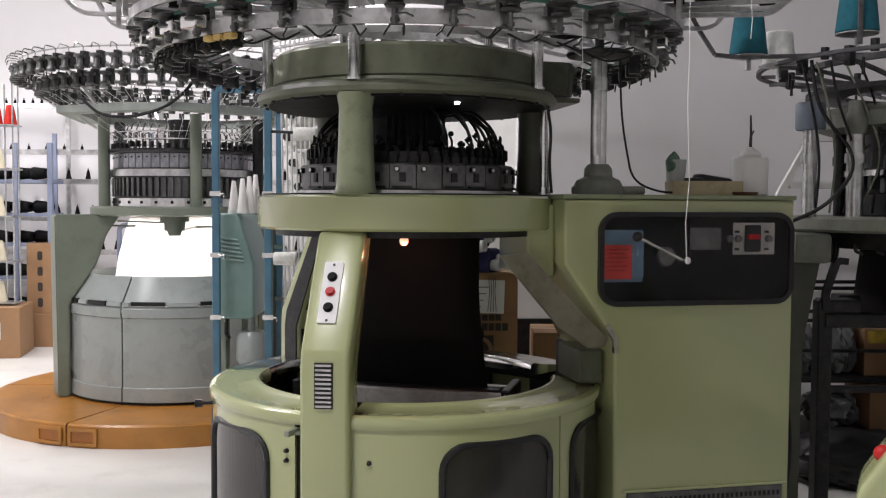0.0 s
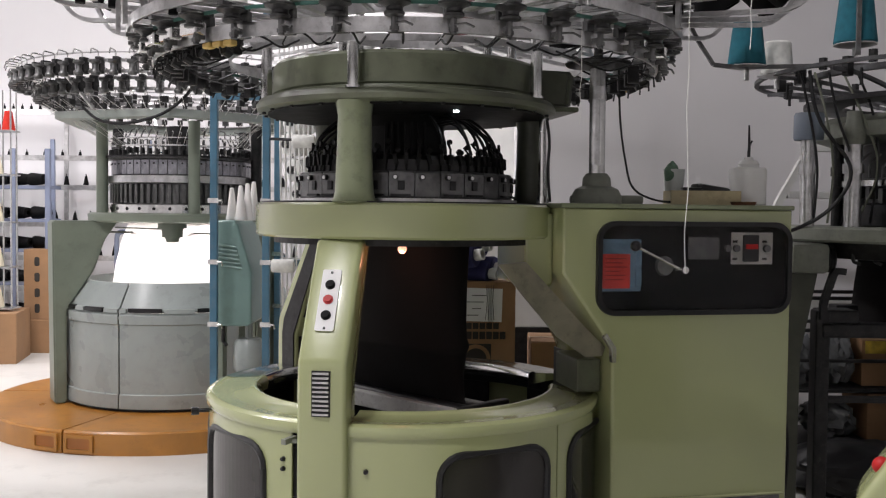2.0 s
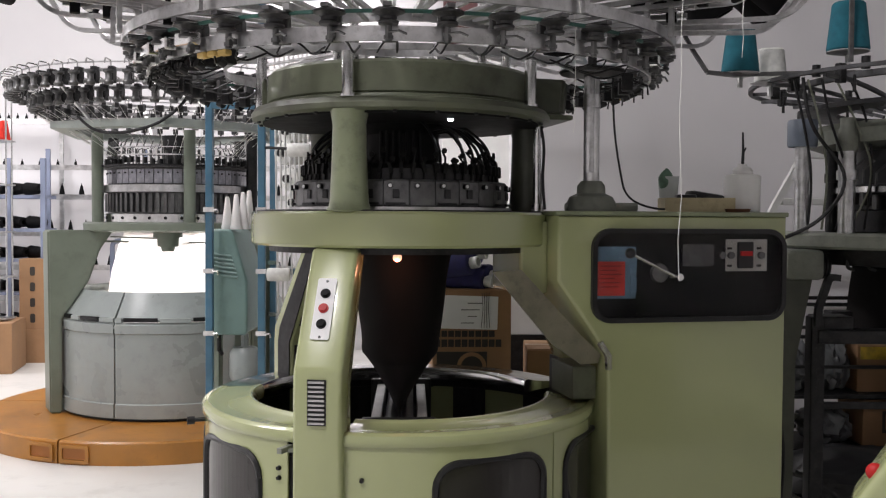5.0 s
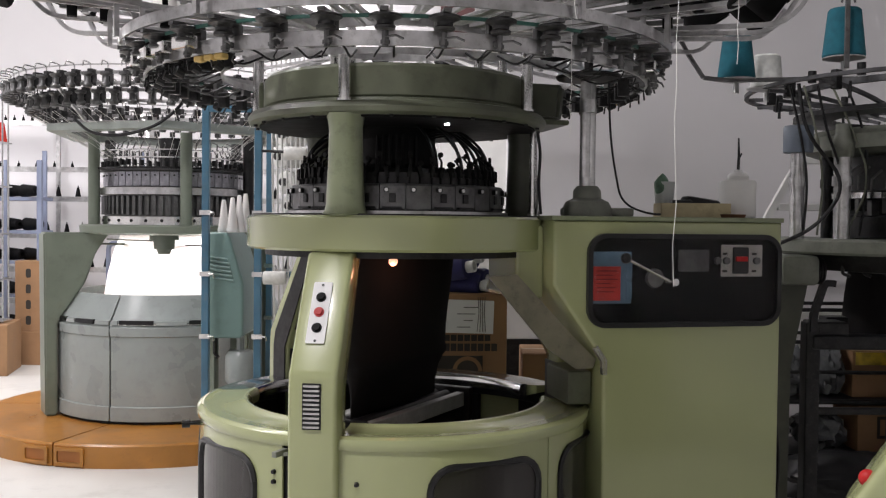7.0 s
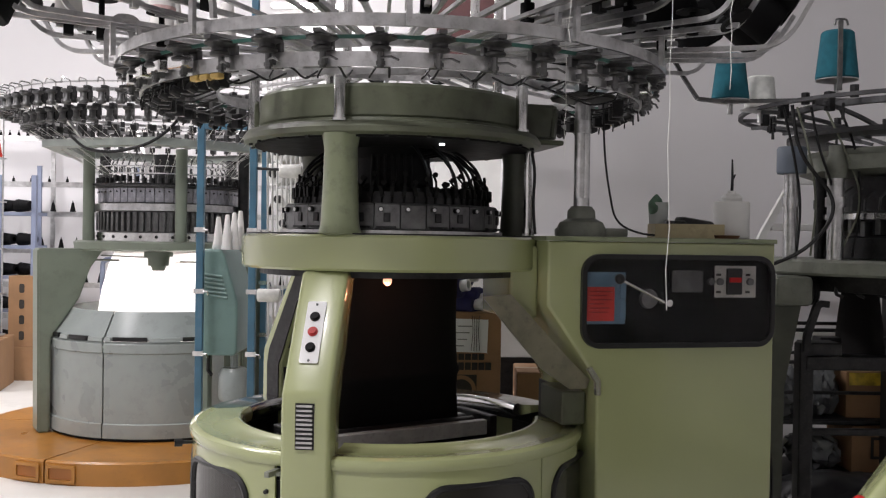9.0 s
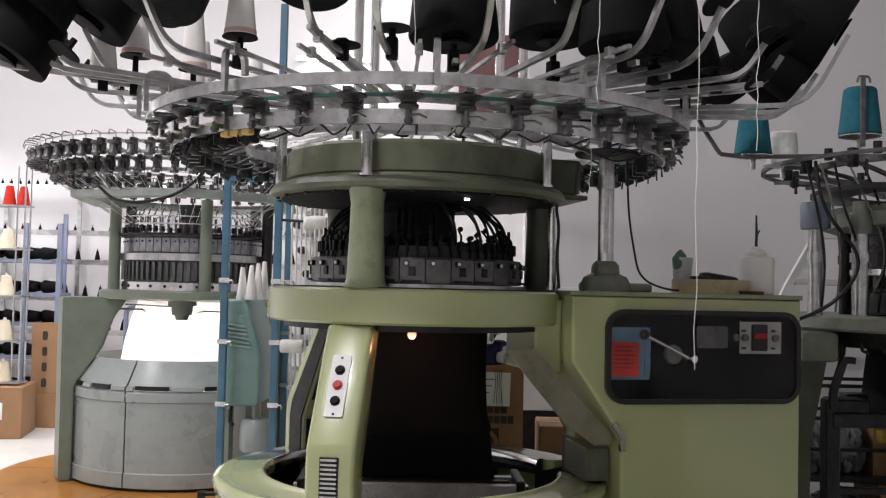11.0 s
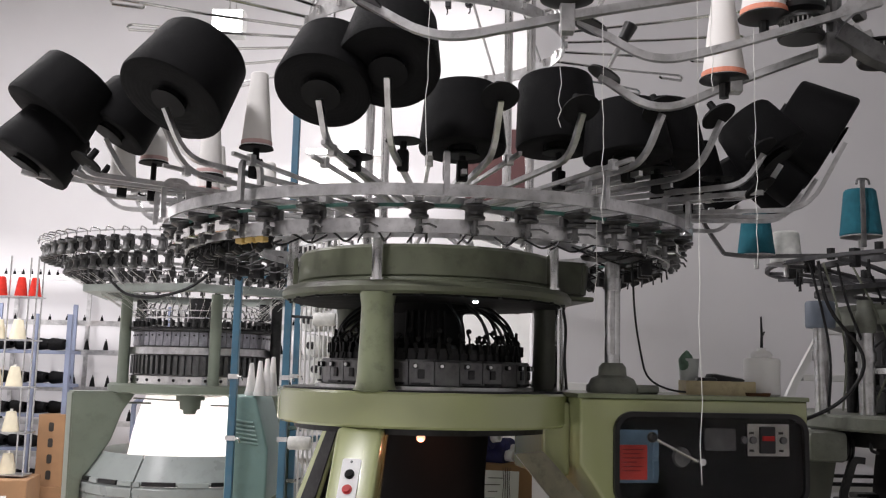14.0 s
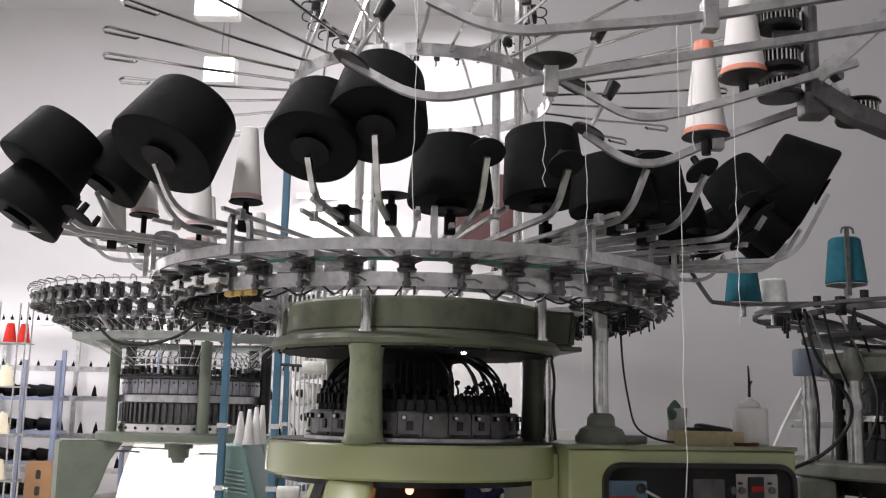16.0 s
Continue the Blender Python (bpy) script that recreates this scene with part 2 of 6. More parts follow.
def band(bm, outer, inner, y0, y1, m=I4):
    """A frame between two outlines of as many points."""
    v = [[bm.verts.new(m @ Vector((x, y, z))) for x, z in o] for o in (outer, inner) for y in (y0, y1)]
    n = len(outer)
    for i in range(n):
        j = (i + 1) % n
        for p, q in ((0, 1), (1, 3), (3, 2), (2, 0)):
            bm.faces.new((v[p][i], v[p][j], v[q][j], v[q][i]))


def B():
    return bmesh.new()


# ---- hall ----
bm = B()
box(bm, -7.0, 5.0, -4.0, 9.4, -0.2, 0.0)
tagged(part("floor", bm, FLOOR), "pale grey painted concrete workshop floor", "floor", kind="structure")
for nm, c in (("wall_north", (-7.0, 5.0, 9.4, 9.6)), ("wall_south", (-7.0, 5.0, -4.2, -4.0)), ("wall_west", (-7.2, -7.0, -4.2, 9.6)), ("wall_east", (5.0, 5.2, -4.2, 9.6))):
    bm = B()
    box(bm, *c, 0.0, 5.6)
    tagged(part(nm, bm, WALL), "plain white painted workshop wall", "wall", kind="structure")
bm = B()
box(bm, 0.52, 5.0, 5.55, 5.75, 0.0, 5.6)
tagged(part("wall_partition", bm, WALL), "plain white painted partition wall in shade", "wall", kind="structure")
bm = B()
box(bm, -7.2, 5.2, -4.2, 9.6, 5.6, 5.8)
tagged(part("ceiling", bm, CEIL), "white painted workshop ceiling", "ceiling", kind="structure")

AX = Vector((-0.045, 3.33, 0))


def pol(r, deg, z=0.0):
    return Vector((r * math.cos(radians(deg)), r * math.sin(radians(deg)), z))


def aim(p, axis, spin=0.0):
    """A pose at p whose z axis points along axis."""
    return Matrix.Translation(p) @ Vector(axis).to_track_quat("Z", "Y").to_matrix().to_4x4() @ pose(0, 0, 0, 0, 0, spin)


# ---- circular knitting machine ----
machine = thing("knitting_machine", pose(AX.x, AX.y, 0), "olive green circular knitting machine with black fabric tube", "knitting machine", "circular knitting machines")
LEGS = (-108, 12.5, 132.5)
FRONT_LEG = pose(-0.120, 0.02, 0, 0, 0, -97.5)


def leg_profile(w, prof, m):
    """A bar of width w with a closed outline in r and z, rounded along its length."""
    b = bmesh.new()
    rings = [[b.verts.new(m @ Vector((r, y, z))) for r, z in prof] for y in (-w / 2, w / 2)]
    b.faces.new(rings[0])
    b.faces.new(rings[1][::-1])
    n = len(prof)
    for i in range(n):
        j = (i + 1) % n
        b.faces.new((rings[0][i], rings[1][i], rings[1][j], rings[0][j]))
    bmesh.ops.recalc_face_normals(b, faces=b.faces)
    bmesh.ops.bevel(b, geom=list(b.edges), offset=0.014, segments=3, affect="EDGES", profile=0.5)
    return b


def base_and_bed(machine, legs=LEGS, front=True):
    bm = B()
    lathe(bm, [(0.36, 1.212), (0.525, 1.212), (0.533, 1.22), (0.533, 1.319), (0.525, 1.327), (0.36, 1.327)], 96, loop=True)
    part("bed_ring", bm, OLIVE, machine, smooth=True)
    bm = B()
    hoop(bm, 0.37, 0.515, 1.328, 1.332, 72)
    part("bed_top_plate", bm, IRON, machine)
    bm = B()
    lathe(bm, [(0.33, 1.19), (0.47, 1.19), (0.47, 1.213), (0.33, 1.213)], 72, loop=True)
    part("bed_underside", bm, IRON, machine)
    for k, a in enumerate(legs):
        m = FRONT_LEG if k == 0 and front else pose(0, 0, 0, 0, 0, a)
        bm = leg_profile(0.148, [(0.40, 1.211), (0.51, 1.211), (0.725, 0.86), (0.73, 0.80), (0.73, 0.0), (0.60, 0.0), (0.60, 0.80), (0.57, 0.86)], m)
        leg = part("leg", bm, OLIVE, machine, smooth=True)
        # thin dark plates laid on the inner faces and the third leg's side
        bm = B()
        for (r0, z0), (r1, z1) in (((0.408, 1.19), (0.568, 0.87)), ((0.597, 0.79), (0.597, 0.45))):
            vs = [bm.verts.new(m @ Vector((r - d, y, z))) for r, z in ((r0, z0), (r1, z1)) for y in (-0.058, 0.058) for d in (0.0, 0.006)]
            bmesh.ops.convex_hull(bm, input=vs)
        part("inner_leg_plate", bm, IRON, leg, "dark plate on inner leg face")
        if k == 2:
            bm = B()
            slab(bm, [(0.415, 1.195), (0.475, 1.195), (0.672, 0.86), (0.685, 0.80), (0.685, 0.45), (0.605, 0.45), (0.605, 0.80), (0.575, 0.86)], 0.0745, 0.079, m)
            part("leg_side_plate", bm, IRON, leg, "dark plate on leg side")
        bm = B()
        prof = [(0.052, 1.324), (0.056, 1.327), (0.063, 1.33), (0.057, 1.340), (0.053, 1.36), (0.048, 1.5), (0.046, 1.6), (0.053, 1.645)]
        lathe(bm, [(r * 1.16, z) for r, z in prof], 24, m=Matrix.Translation(pol(0.472, a)))
        # first post in mid olive, the other two in a much darker olive
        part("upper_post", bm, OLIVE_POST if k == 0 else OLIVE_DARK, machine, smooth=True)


base_and_bed(machine)
# take-up drum: rim in two halves, doors with smoked windows
RIM = [(0.522, 0.635), (0.518, 0.655), (0.521, 0.674), (0.529, 0.683), (0.541, 0.685), (0.553, 0.680), (0.57, 0.677), (0.66, 0.671), (0.674, 0.674), (0.689, 0.674), (0.699, 0.667), (0.7025, 0.656), (0.700, 0.640), (0.696, 0.634), (0.6925, 0.636), (0.6915, 0.646), (0.672, 0.646), (0.66, 0.65)]
for a0, a1 in ((-102.5, -3), (25, 170.0), (170.6, 252.5)):
    bm = B()
    lathe(bm, RIM, 40, a0, a1, loop=True)
    part("rim", bm, STEEL if a0 == 25 else OLIVE, machine, "polished steel back rim" if a0 == 25 else "", smooth=True)
for a0, a1, w0, w1 in ((-101.5, -43.5, -79, -47.5), (-43, 2, -38, -8), (-163, -117, -158, -126), (22, 66, 42, 60), (66.5, 122, 72, 94), (141, 196, 150, 185)):
    bm = B()
    lathe(bm, [(0.682, 0.02), (0.69, 0.02), (0.69, 0.643), (0.682, 0.643)], 44, a0, a1, loop=True)
    door = part("drum_door", bm, OLIVE, machine, smooth=True)
    bm = B()
    mid, half = (w0 + w1) / 2, radians(w1 - w0) / 2 * 0.69
    pts = [pol(0.693, mid + math.degrees(u / 0.69), 0.352 + z) for u, z in rounded(2 * half, 0.46, 0.075)]
    tube(bm, pts + pts[:1], 0.011, 6)
    part("window_seal", bm, RUBBER, door, "black rubber window seal", smooth=True)
    bm = B()
    r, cols = 0.075, []
    for i in range(25):
        u = half * math.sin(math.pi * (i / 24 - 0.5)) * 0.998
        e = max(0.0, abs(u) - (half - r))
        hh = 0.23 - r + math.sqrt(max(0.0, r * r - e * e))
        cols.append([bm.verts.new(pol(q, mid + math.degrees(u / 0.69), 0.352 + k * hh)) for q, k in ((0.6915, 1), (0.6915, -1), (0.6903, -1), (0.6903, 1))])
    for p, q in zip(cols, cols[1:]):
        for j in range(4):
            bm.faces.new((p[j], p[(j + 1) % 4], q[(j + 1) % 4], q[j]))
    part("pane", bm, DARKPANE, door, "smoked glass window pane")
bm = B()
cyl(bm, 0.008, 0.006, 0, 0.01, 10, aim((0.69, 0, 0), (1, 0, 0)))
sc = part("screw", bm, IRON, machine)
sc.matrix_basis = pose(0, 0, 0.535, 0, 0, -97)
for a, z in ((-119.5, 0.55), (-119.5, 0.52)):
    again(sc, pose(0, 0, z, 0, 0, a), machine)
bm = B()
tube(bm, [pol(0.69, -163.5, 0.61), pol(0.735, -163.5, 0.61)], 0.006)
cyl(bm, 0.014, 0.014, 0, 0.026, 12, aim(pol(0.725, -163.5, 0.61), pol(1, -163.5)))
part("door_knob", bm, BLACK, machine, "black door knob", smooth=True)
bm = B()
box(bm, -0.05, 0.012, -0.012, 0.004, -0.008, 0.008, aim(pol(0.70, -116, 0.622), pol(1, -116)) @ pose(0, 0, 0, 0, 90, 0))
box(bm, -0.03, 0.03, -0.008, 0.008, -0.01, 0.0, Matrix.Translation(pol(0.705, -115, 0.618)))
part("door_latch", bm, CAST, machine)
bm = B()
lathe(bm, [(0.01, 0.40), (0.67, 0.40), (0.67, 0.42), (0.01, 0.42)], 48, loop=True)
lathe(bm, [(0.655, 0.585), (0.678, 0.585), (0.678, 0.64), (0.655, 0.64)], 60, loop=True)
for a0, a1 in ((-164, -158), (-126, -79), (-47.5, -38), (-8, 42), (60, 72), (94, 150), (185, 196)):
    lathe(bm, [(0.655, 0.40), (0.678, 0.40), (0.678, 0.584), (0.655, 0.584)], 12, a0, a1, loop=True)
part("drum_inside", bm, IRON, machine)

# switch plate and louvre on the front leg
LM = FRONT_LEG
slope = math.atan2(0.725 - 0.51, 1.211 - 0.86)
face = LM @ Matrix.Translation((0.6215, -0.006, 1.030)) @ Matrix.Rotation(-slope, 4, "Y")
# local frame on the slanted face: x outwards, y across, z along the slope
bm = B()
slab(bm, rounded(0.058, 0.205, 0.006, 3), -0.003, 0.0, face @ Matrix.Translation((0.003, 0, 0)) @ pose(0, 0, 0, 0, 0, 90))
plate = part("switch_plate", bm, PAPER, machine, "white enamelled switch plate")
for z, mt, nm in ((0.05, MATTEBLACK, "start_button"), (0.0, REDPLASTIC, "stop_button"), (-0.052, MATTEBLACK, "jog_button")):
    m = face @ Matrix.Translation((0.004, 0, z)) @ Matrix.Rotation(radians(90), 4, "Y")
    bm = B()
    cyl(bm, 0.0155, 0.0155, 0, 0.006, 20, m)
    collar = part(nm, bm, REDPLASTIC if mt == REDPLASTIC else MATTEBLACK, plate, smooth=True)
    bm = B()
    cyl(bm, 0.0115, 0.0105, 0.006, 0.012, 20, m)
    part("cap", bm, mt, collar, smooth=True)
bm = B()
cyl(bm, 0.005, 0.004, 0, 0.004, 8, face @ Matrix.Translation((0.004, 0, 0.092)) @ Matrix.Rotation(radians(90), 4, "Y"))
part("screw", bm, IRON, plate)
bm = B()
cyl(bm, 0.005, 0.004, 0, 0.004, 8, face @ Matrix.Translation((0.004, 0, -0.094)) @ Matrix.Rotation(radians(90), 4, "Y"))
part("screw", bm, IRON, plate)
bm = B()
for z, w in ((0.071, 0.022), (0.021, 0.018), (-0.03, 0.02)):
    box(bm, 0.0035, 0.0045, -w / 2, w / 2, z - 0.003, z + 0.003, face)
part("lettering_bar", bm, GREYMETAL, plate, "faint small grey lettering")
bm = B()
box(bm, 0.728, 0.7325, -0.028, 0.028, 0.70, 0.835, LM)
vent = part("vent", bm, BLACK, machine, "black louvred vent")
bm = B()
box(bm, 0.732, 0.740, -0.024, 0.024, -0.003, 0.003, LM @ Matrix.Translation((0, 0, 0.708)), 0.001)
sl = part("slat", bm, ALU, vent)
for i in range(1, 10):
    again(sl, Matrix.Translation((0, 0, 0.0133 * i)), vent)

# knitting head
bm = B()
lathe(bm, [(0.22, 1.33), (0.40, 1.33), (0.40, 1.343), (0.22, 1.343)], 72, loop=True)
part("cam_base", bm, ALU, machine)
bm = B()
lathe(bm, [(0.28, 1.34), (0.345, 1.34), (0.345, 1.47), (0.33, 1.485), (0.28, 1.485)], 72, loop=True)
head = part("needle_cylinder", bm, IRON, machine, "oily black needle cylinder", smooth=True)
N = 28
bm = B()
lathe(bm, [(0.345, 1.345), (0.379, 1.345), (0.382, 1.349), (0.382, 1.424), (0.376, 1.432), (0.345, 1.432)], 4, -180 / N + 0.25, 180 / N - 0.25, loop=True)
cam0 = part("cam_box", bm, GREYMETAL, head)
bm = B()
cyl(bm, 0.0095, 0.0095, 0, 0.012, 12, aim(pol(0.382, -3, 1.411), (1, 0, 0)))
kn0 = part("knob", bm, BLACK, cam0, smooth=True)
bm = B()
cyl(bm, 0.0062, 0.0058, 0.012, 0.0145, 12, aim(pol(0.382, -3, 1.411), (1, 0, 0)))
kd0 = part("knob_face", bm, PAPER, cam0, "pale knob face")
bm = B()
box(bm, 0.380, 0.387, -0.012, 0.010, 1.37, 1.40, I4, 0.002)
box(bm, 0.380, 0.392, -0.035, 0.03, 1.350, 1.357, I4, 0.001)
lv0 = part("lever", bm, IRON, cam0)
for i in range(1, N):
    m = pose(0, 0, 0, 0, 0, 360 * i / N)
    c = again(cam0, m, head)
    for k in (kn0, kd0, lv0):
        if k is lv0 and i % 3 == 1:
            continue
        again(k, I4, c)
# yarn guides: small dark fingers over the cylinder
rnd = random.Random(3)
kinds = []
for h in (0.0, 0.015, 0.03):
    bm = B()
    tube(bm, [pol(0.35, 0, 1.43), pol(0.345, 0.8, 1.475 + h), pol(0.315, 1.5, 1.50 + h)], 0.004, 5)
    box(bm, -0.012, 0.012, -0.006, 0.006, -0.016, 0.018, Matrix.Translation((0.348, 0, 1.47)) @ pose(0, 0, 0, 15 - 900 * h, 0, 0))
    cyl(bm, 0.009, 0.009, -0.004, 0.004, 8, aim(pol(0.335, 1, 1.50 + h), (1, 0, 0)))
    kinds.append(part("yarn_guide", bm, OILBLACK, head))
for i in range(61):
    k = again(kinds[i % 3], pose(0, 0, 0, 0, 0, 5.8 * (i + 1) + rnd.uniform(-1.5, 1.5)), head)
bm = B()
lathe(bm, [(0.01, 1.49), (0.12, 1.49), (0.135, 1.51), (0.135, 1.60), (0.17, 1.64), (0.01, 1.64)], 40, loop=True)
lathe(bm, [(0.01, 1.40), (0.27, 1.40), (0.28, 1.43), (0.26, 1.455), (0.01, 1.46)], 48, loop=True)
part("dial_hub", bm, OILBLACK, machine, "oily black dial hub", smooth=True)
bm = B()
lathe(bm, [(0.05, 1.634), (0.492, 1.634), (0.492, 1.6405), (0.05, 1.66)], 64, loop=True)
part("dial_carrier", bm, OILBLACK, machine)
rnd = random.Random(5)
for i in range(26):
    a = 360 * i / 26 + rnd.uniform(-4, 4)
    if -150 < ((a + 180) % 360) - 180 < -75:
        continue
    up = rnd.uniform(-0.02, 0.01)
    bm = B()
    tube(bm, bent([pol(0.13, a - 4, 1.625 + up), pol(0.22, a, 1.64 + up), pol(0.31, a + 4, 1.57 + up), pol(0.338, a + 6, 1.49)], 0.07, 5), 0.0055, 6)
    part("oil_hose", bm, RUBBER, machine, "thin black oil hose", smooth=True)
bm = B()
tube(bm, [(0.14, 0, 1.61), (0.145, 0, 1.45)], 0.006, 6)
dr = part("dial_rod", bm, OILBLACK, machine)
dr.matrix_basis = pose(0, 0, 0, 0, 0, -118)
for k in range(1, 7):
    again(dr, pose(0, 0, 0, 0, 0, -118 + 9.5 * k), machine)
bm = B()
box(bm, -0.009, 0.009, -0.008, 0.008, -0.009, 0.009, Matrix.Translation(Vector((0.174, -0.30, 1.637))), 0.002)
part("work_lamp", bm, WHITEGLOW, machine, "small lit white work lamp")

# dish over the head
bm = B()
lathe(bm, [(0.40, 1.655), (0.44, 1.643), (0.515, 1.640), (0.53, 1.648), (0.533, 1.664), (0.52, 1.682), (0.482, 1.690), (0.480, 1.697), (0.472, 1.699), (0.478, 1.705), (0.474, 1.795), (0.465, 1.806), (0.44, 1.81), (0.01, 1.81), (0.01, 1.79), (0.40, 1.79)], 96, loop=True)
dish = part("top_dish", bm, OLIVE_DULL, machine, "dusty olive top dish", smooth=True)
bm = B()
outline = [(-0.13, 0.40), (0.16, 0.40), (0.13, 0.59), (0.09, 0.61), (-0.07, 0.61), (-0.11, 0.58)]
m = pose(0, 0, 0, 0, 0, 12)
vs = [[bm.verts.new(m @ Vector((r - o, u, z))) for u, r in outline] for z, o in ((1.681, 0.012), (1.812, 0.0))]
bm.faces.new(vs[0])
bm.faces.new(vs[1][::-1])
for i in range(6):
    bm.faces.new((vs[0][i], vs[0][(i + 1) % 6], vs[1][(i + 1) % 6], vs[1][i]))
bmesh.ops.bevel(bm, geom=list(bm.edges), offset=0.012, segments=2, affect="EDGES")
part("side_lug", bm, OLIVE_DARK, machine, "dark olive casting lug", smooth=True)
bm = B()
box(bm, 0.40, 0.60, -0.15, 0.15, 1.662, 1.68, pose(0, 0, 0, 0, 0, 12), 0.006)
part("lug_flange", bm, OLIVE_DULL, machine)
bm = B()
cyl(bm, 0.007, 0.007, 0, 0.008, 6, Matrix.Translation((0.507, 0, 1.633)))
bo = part("flange_bolt", bm, IRON, dish)
for a in range(15, 360, 15):
    again(bo, pose(0, 0, 0, 0, 0, a), dish)
bm = B()
lathe(bm, [(0.01, 1.81), (0.15, 1.81), (0.14, 1.83), (0.10, 1.835), (0.01, 1.835)], 40, loop=True)
part("dish_cover", bm, ALU, machine, smooth=True)
for a in (-107, -29, 47, 131, 180):
    bm = B()
    cyl(bm, 0.020, 0.020, 1.682, 1.885, 20, Matrix.Translation(pol(0.505, a)))
    cyl(bm, 0.026, 0.026, 1.682, 1.69, 20, Matrix.Translation(pol(0.505, a)))
    part("ring_column", bm, STEEL, machine, "polished steel column", smooth=True)
    bm = B()
    tube(bm, [pol(0.49, a, 1.87), pol(0.94, a, 1.87)], 0.014, square=True)
    part("ring_spoke", bm, ALU, machine)

bm = B()
cyl(bm, 0.013, 0.013, 1.332, 1.636, 14, Matrix.Translation((0.487, -0.03, 0)))
cyl(bm, 0.019, 0.019, 1.332, 1.36, 14, Matrix.Translation((0.487, -0.03, 0)))
part("steel_rod", bm, STEEL, machine, "polished steel rod beside the rear post", smooth=True)
bm = B()
tube(bm, bent([(0.50, -0.05, 1.63), (0.512, -0.05, 1.56), (0.505, -0.05, 1.45), (0.515, -0.05, 1.34)], 0.05, 4), 0.0055, 6)
part("oil_pipe", bm, RUBBER, machine, smooth=True)

# ring of yarn feeders
bm = B()
hoop(bm, 0.950, 0.959, 1.876, 1.910, 96)
ring = part("upper_feeder_ring", bm, ALU, machine, "dull aluminium flat ring")
bm = B()
hoop(bm, 0.905, 0.91, 1.852, 1.862, 96)
part("drive_belt", bm, GREENBELT, machine, "green feeder drive belt")
bm = B()
hoop(bm, 0.872, 0.880, 1.783, 1.824, 96)
lower = part("lower_feeder_ring", bm, ALU, machine, "dull aluminium flat ring")
bm = B()
hoop(bm, 0.62, 0.626, 1.805, 1.825, 80)
part("inner_feeder_ring", bm, ALU, machine)


def feeder(parent):
    bm = B()
    box(bm, 0.85, 0.962, -0.011, 0.011, 1.860, 1.871)
    box(bm, 0.852, 0.872, -0.020, 0.020, 1.782, 1.858, I4, 0.003)
    box(bm, 0.872, 0.905, -0.009, 0.009, 1.790, 1.806, I4, 0.002)
    f = part("feeder", bm, GREYMETAL, parent)
    bm = B()
    lathe(bm, [(0.001, 1.862), (0.034, 1.862), (0.044, 1.857), (0.044, 1.851), (0.030, 1.846), (0.023, 1.841), (0.023, 1.832), (0.029, 1.827), (0.027, 1.820), (0.001, 1.817)], 20, m=Matrix.Translation((0.912, 0, 0)))
    w = part("feeder_wheel", bm, WHEEL, f, "dark feeder wheel", smooth=True)
    bm = B()
    cyl(bm, 0.009, 0.009, 1.775, 1.82, 8, Matrix.Translation((0.905, 0, 0)))
    cyl(bm, 0.013, 0.013, 1.782, 1.792, 8, Matrix.Translation((0.905, 0, 0)))
    tube(bm, [(0.905, -0.006, 1.80), (0.93, 0.03, 1.80), (0.938, 0.05, 1.79)], 0.0035, 5)
    g = part("yarn_eye", bm, GREYMETAL, f)
    bm = B()
    tube(bm, bent([(0.86, 0.012, 1.80), (0.80, 0.02, 1.795), (0.72, 0.015, 1.775), (0.63, 0.01, 1.815)], 0.03, 3), 0.0035, 5)
    tube(bm, [(0.85, -0.012, 1.79), (0.845, -0.03, 1.765), (0.83, -0.035, 1.76)], 0.003, 4)
    w2 = part("yarn_wire", bm, IRON, f)
    return f, (w, g, w2)


f0, kids = feeder(ring)
NF = 36
for i in range(1, NF):
    m = pose(0, 0, 0, 0, 0, 360 * i / NF)
    c = again(f0, m, ring)
    for k in kids:
        again(k, I4, c)
bm = B()
box(bm, 0.852, 0.878, -0.017, 0.017, 1.766, 1.783, I4, 0.004)
amber = part("stop_light", bm, AMBER, lower, "small amber stop light cover")
amber.matrix_basis = pose(0, 0, 0, 0, 0, -129.5)
for a in (-126.5, -123.5, 12, 15):
    again(amber, pose(0, 0, 0, 0, 0, a), lower)
# bright cover boxes between the rings
bm = B()
box(bm, 0.885, 0.925, -0.040, 0.040, 1.800, 1.838, I4, 0.006)
cover = part("feeder_cover", bm, STEEL, lower, "bright steel feeder cover box")
cover.matrix_basis = pose(0, 0, 0, 0, 0, -131)
for a in (-139, -147, -158, -22, 8):
    again(cover, pose(0, 0, 0, 0, 0, a), lower)
# lower, darker feeder hooks on the sides
bm = B()
r, z = 0.80, 1.765
box(bm, r - 0.02, r + 0.02, -0.014, 0.014, z - 0.01, z + 0.05, I4, 0.004)
cyl(bm, 0.016, 0.016, -0.018, 0.008, 10, aim((r + 0.035, 0, z - 0.003), (1, 0, 0.4)))
tube(bm, [(r + 0.01, 0, z + 0.03), pol(r + 0.07, 1, z + 0.01), pol(r + 0.075, 2, z - 0.02)], 0.004, 4)
su = part("stop_unit", bm, IRON, lower, "dark knock-off stop unit")
su.matrix_basis = pose(0, 0, 0, 0, 0, -8)
for i in range(1, 34):
    again(su, pose(0, 0, 0, 0, 0, -8 + 7.3 * i), lower)
bm = B()
tube(bm, bent([pol(0.905, 0, 1.93), pol(0.91, 0, 1.995), pol(0.985, 0, 1.995), pol(0.985, 0, 1.87)], 0.03, 4), 0.011, square=True)
hg = part("ring_hanger", bm, ALU, ring)
hg.matrix_basis = pose(0, 0, 0, 0, 0, -122)
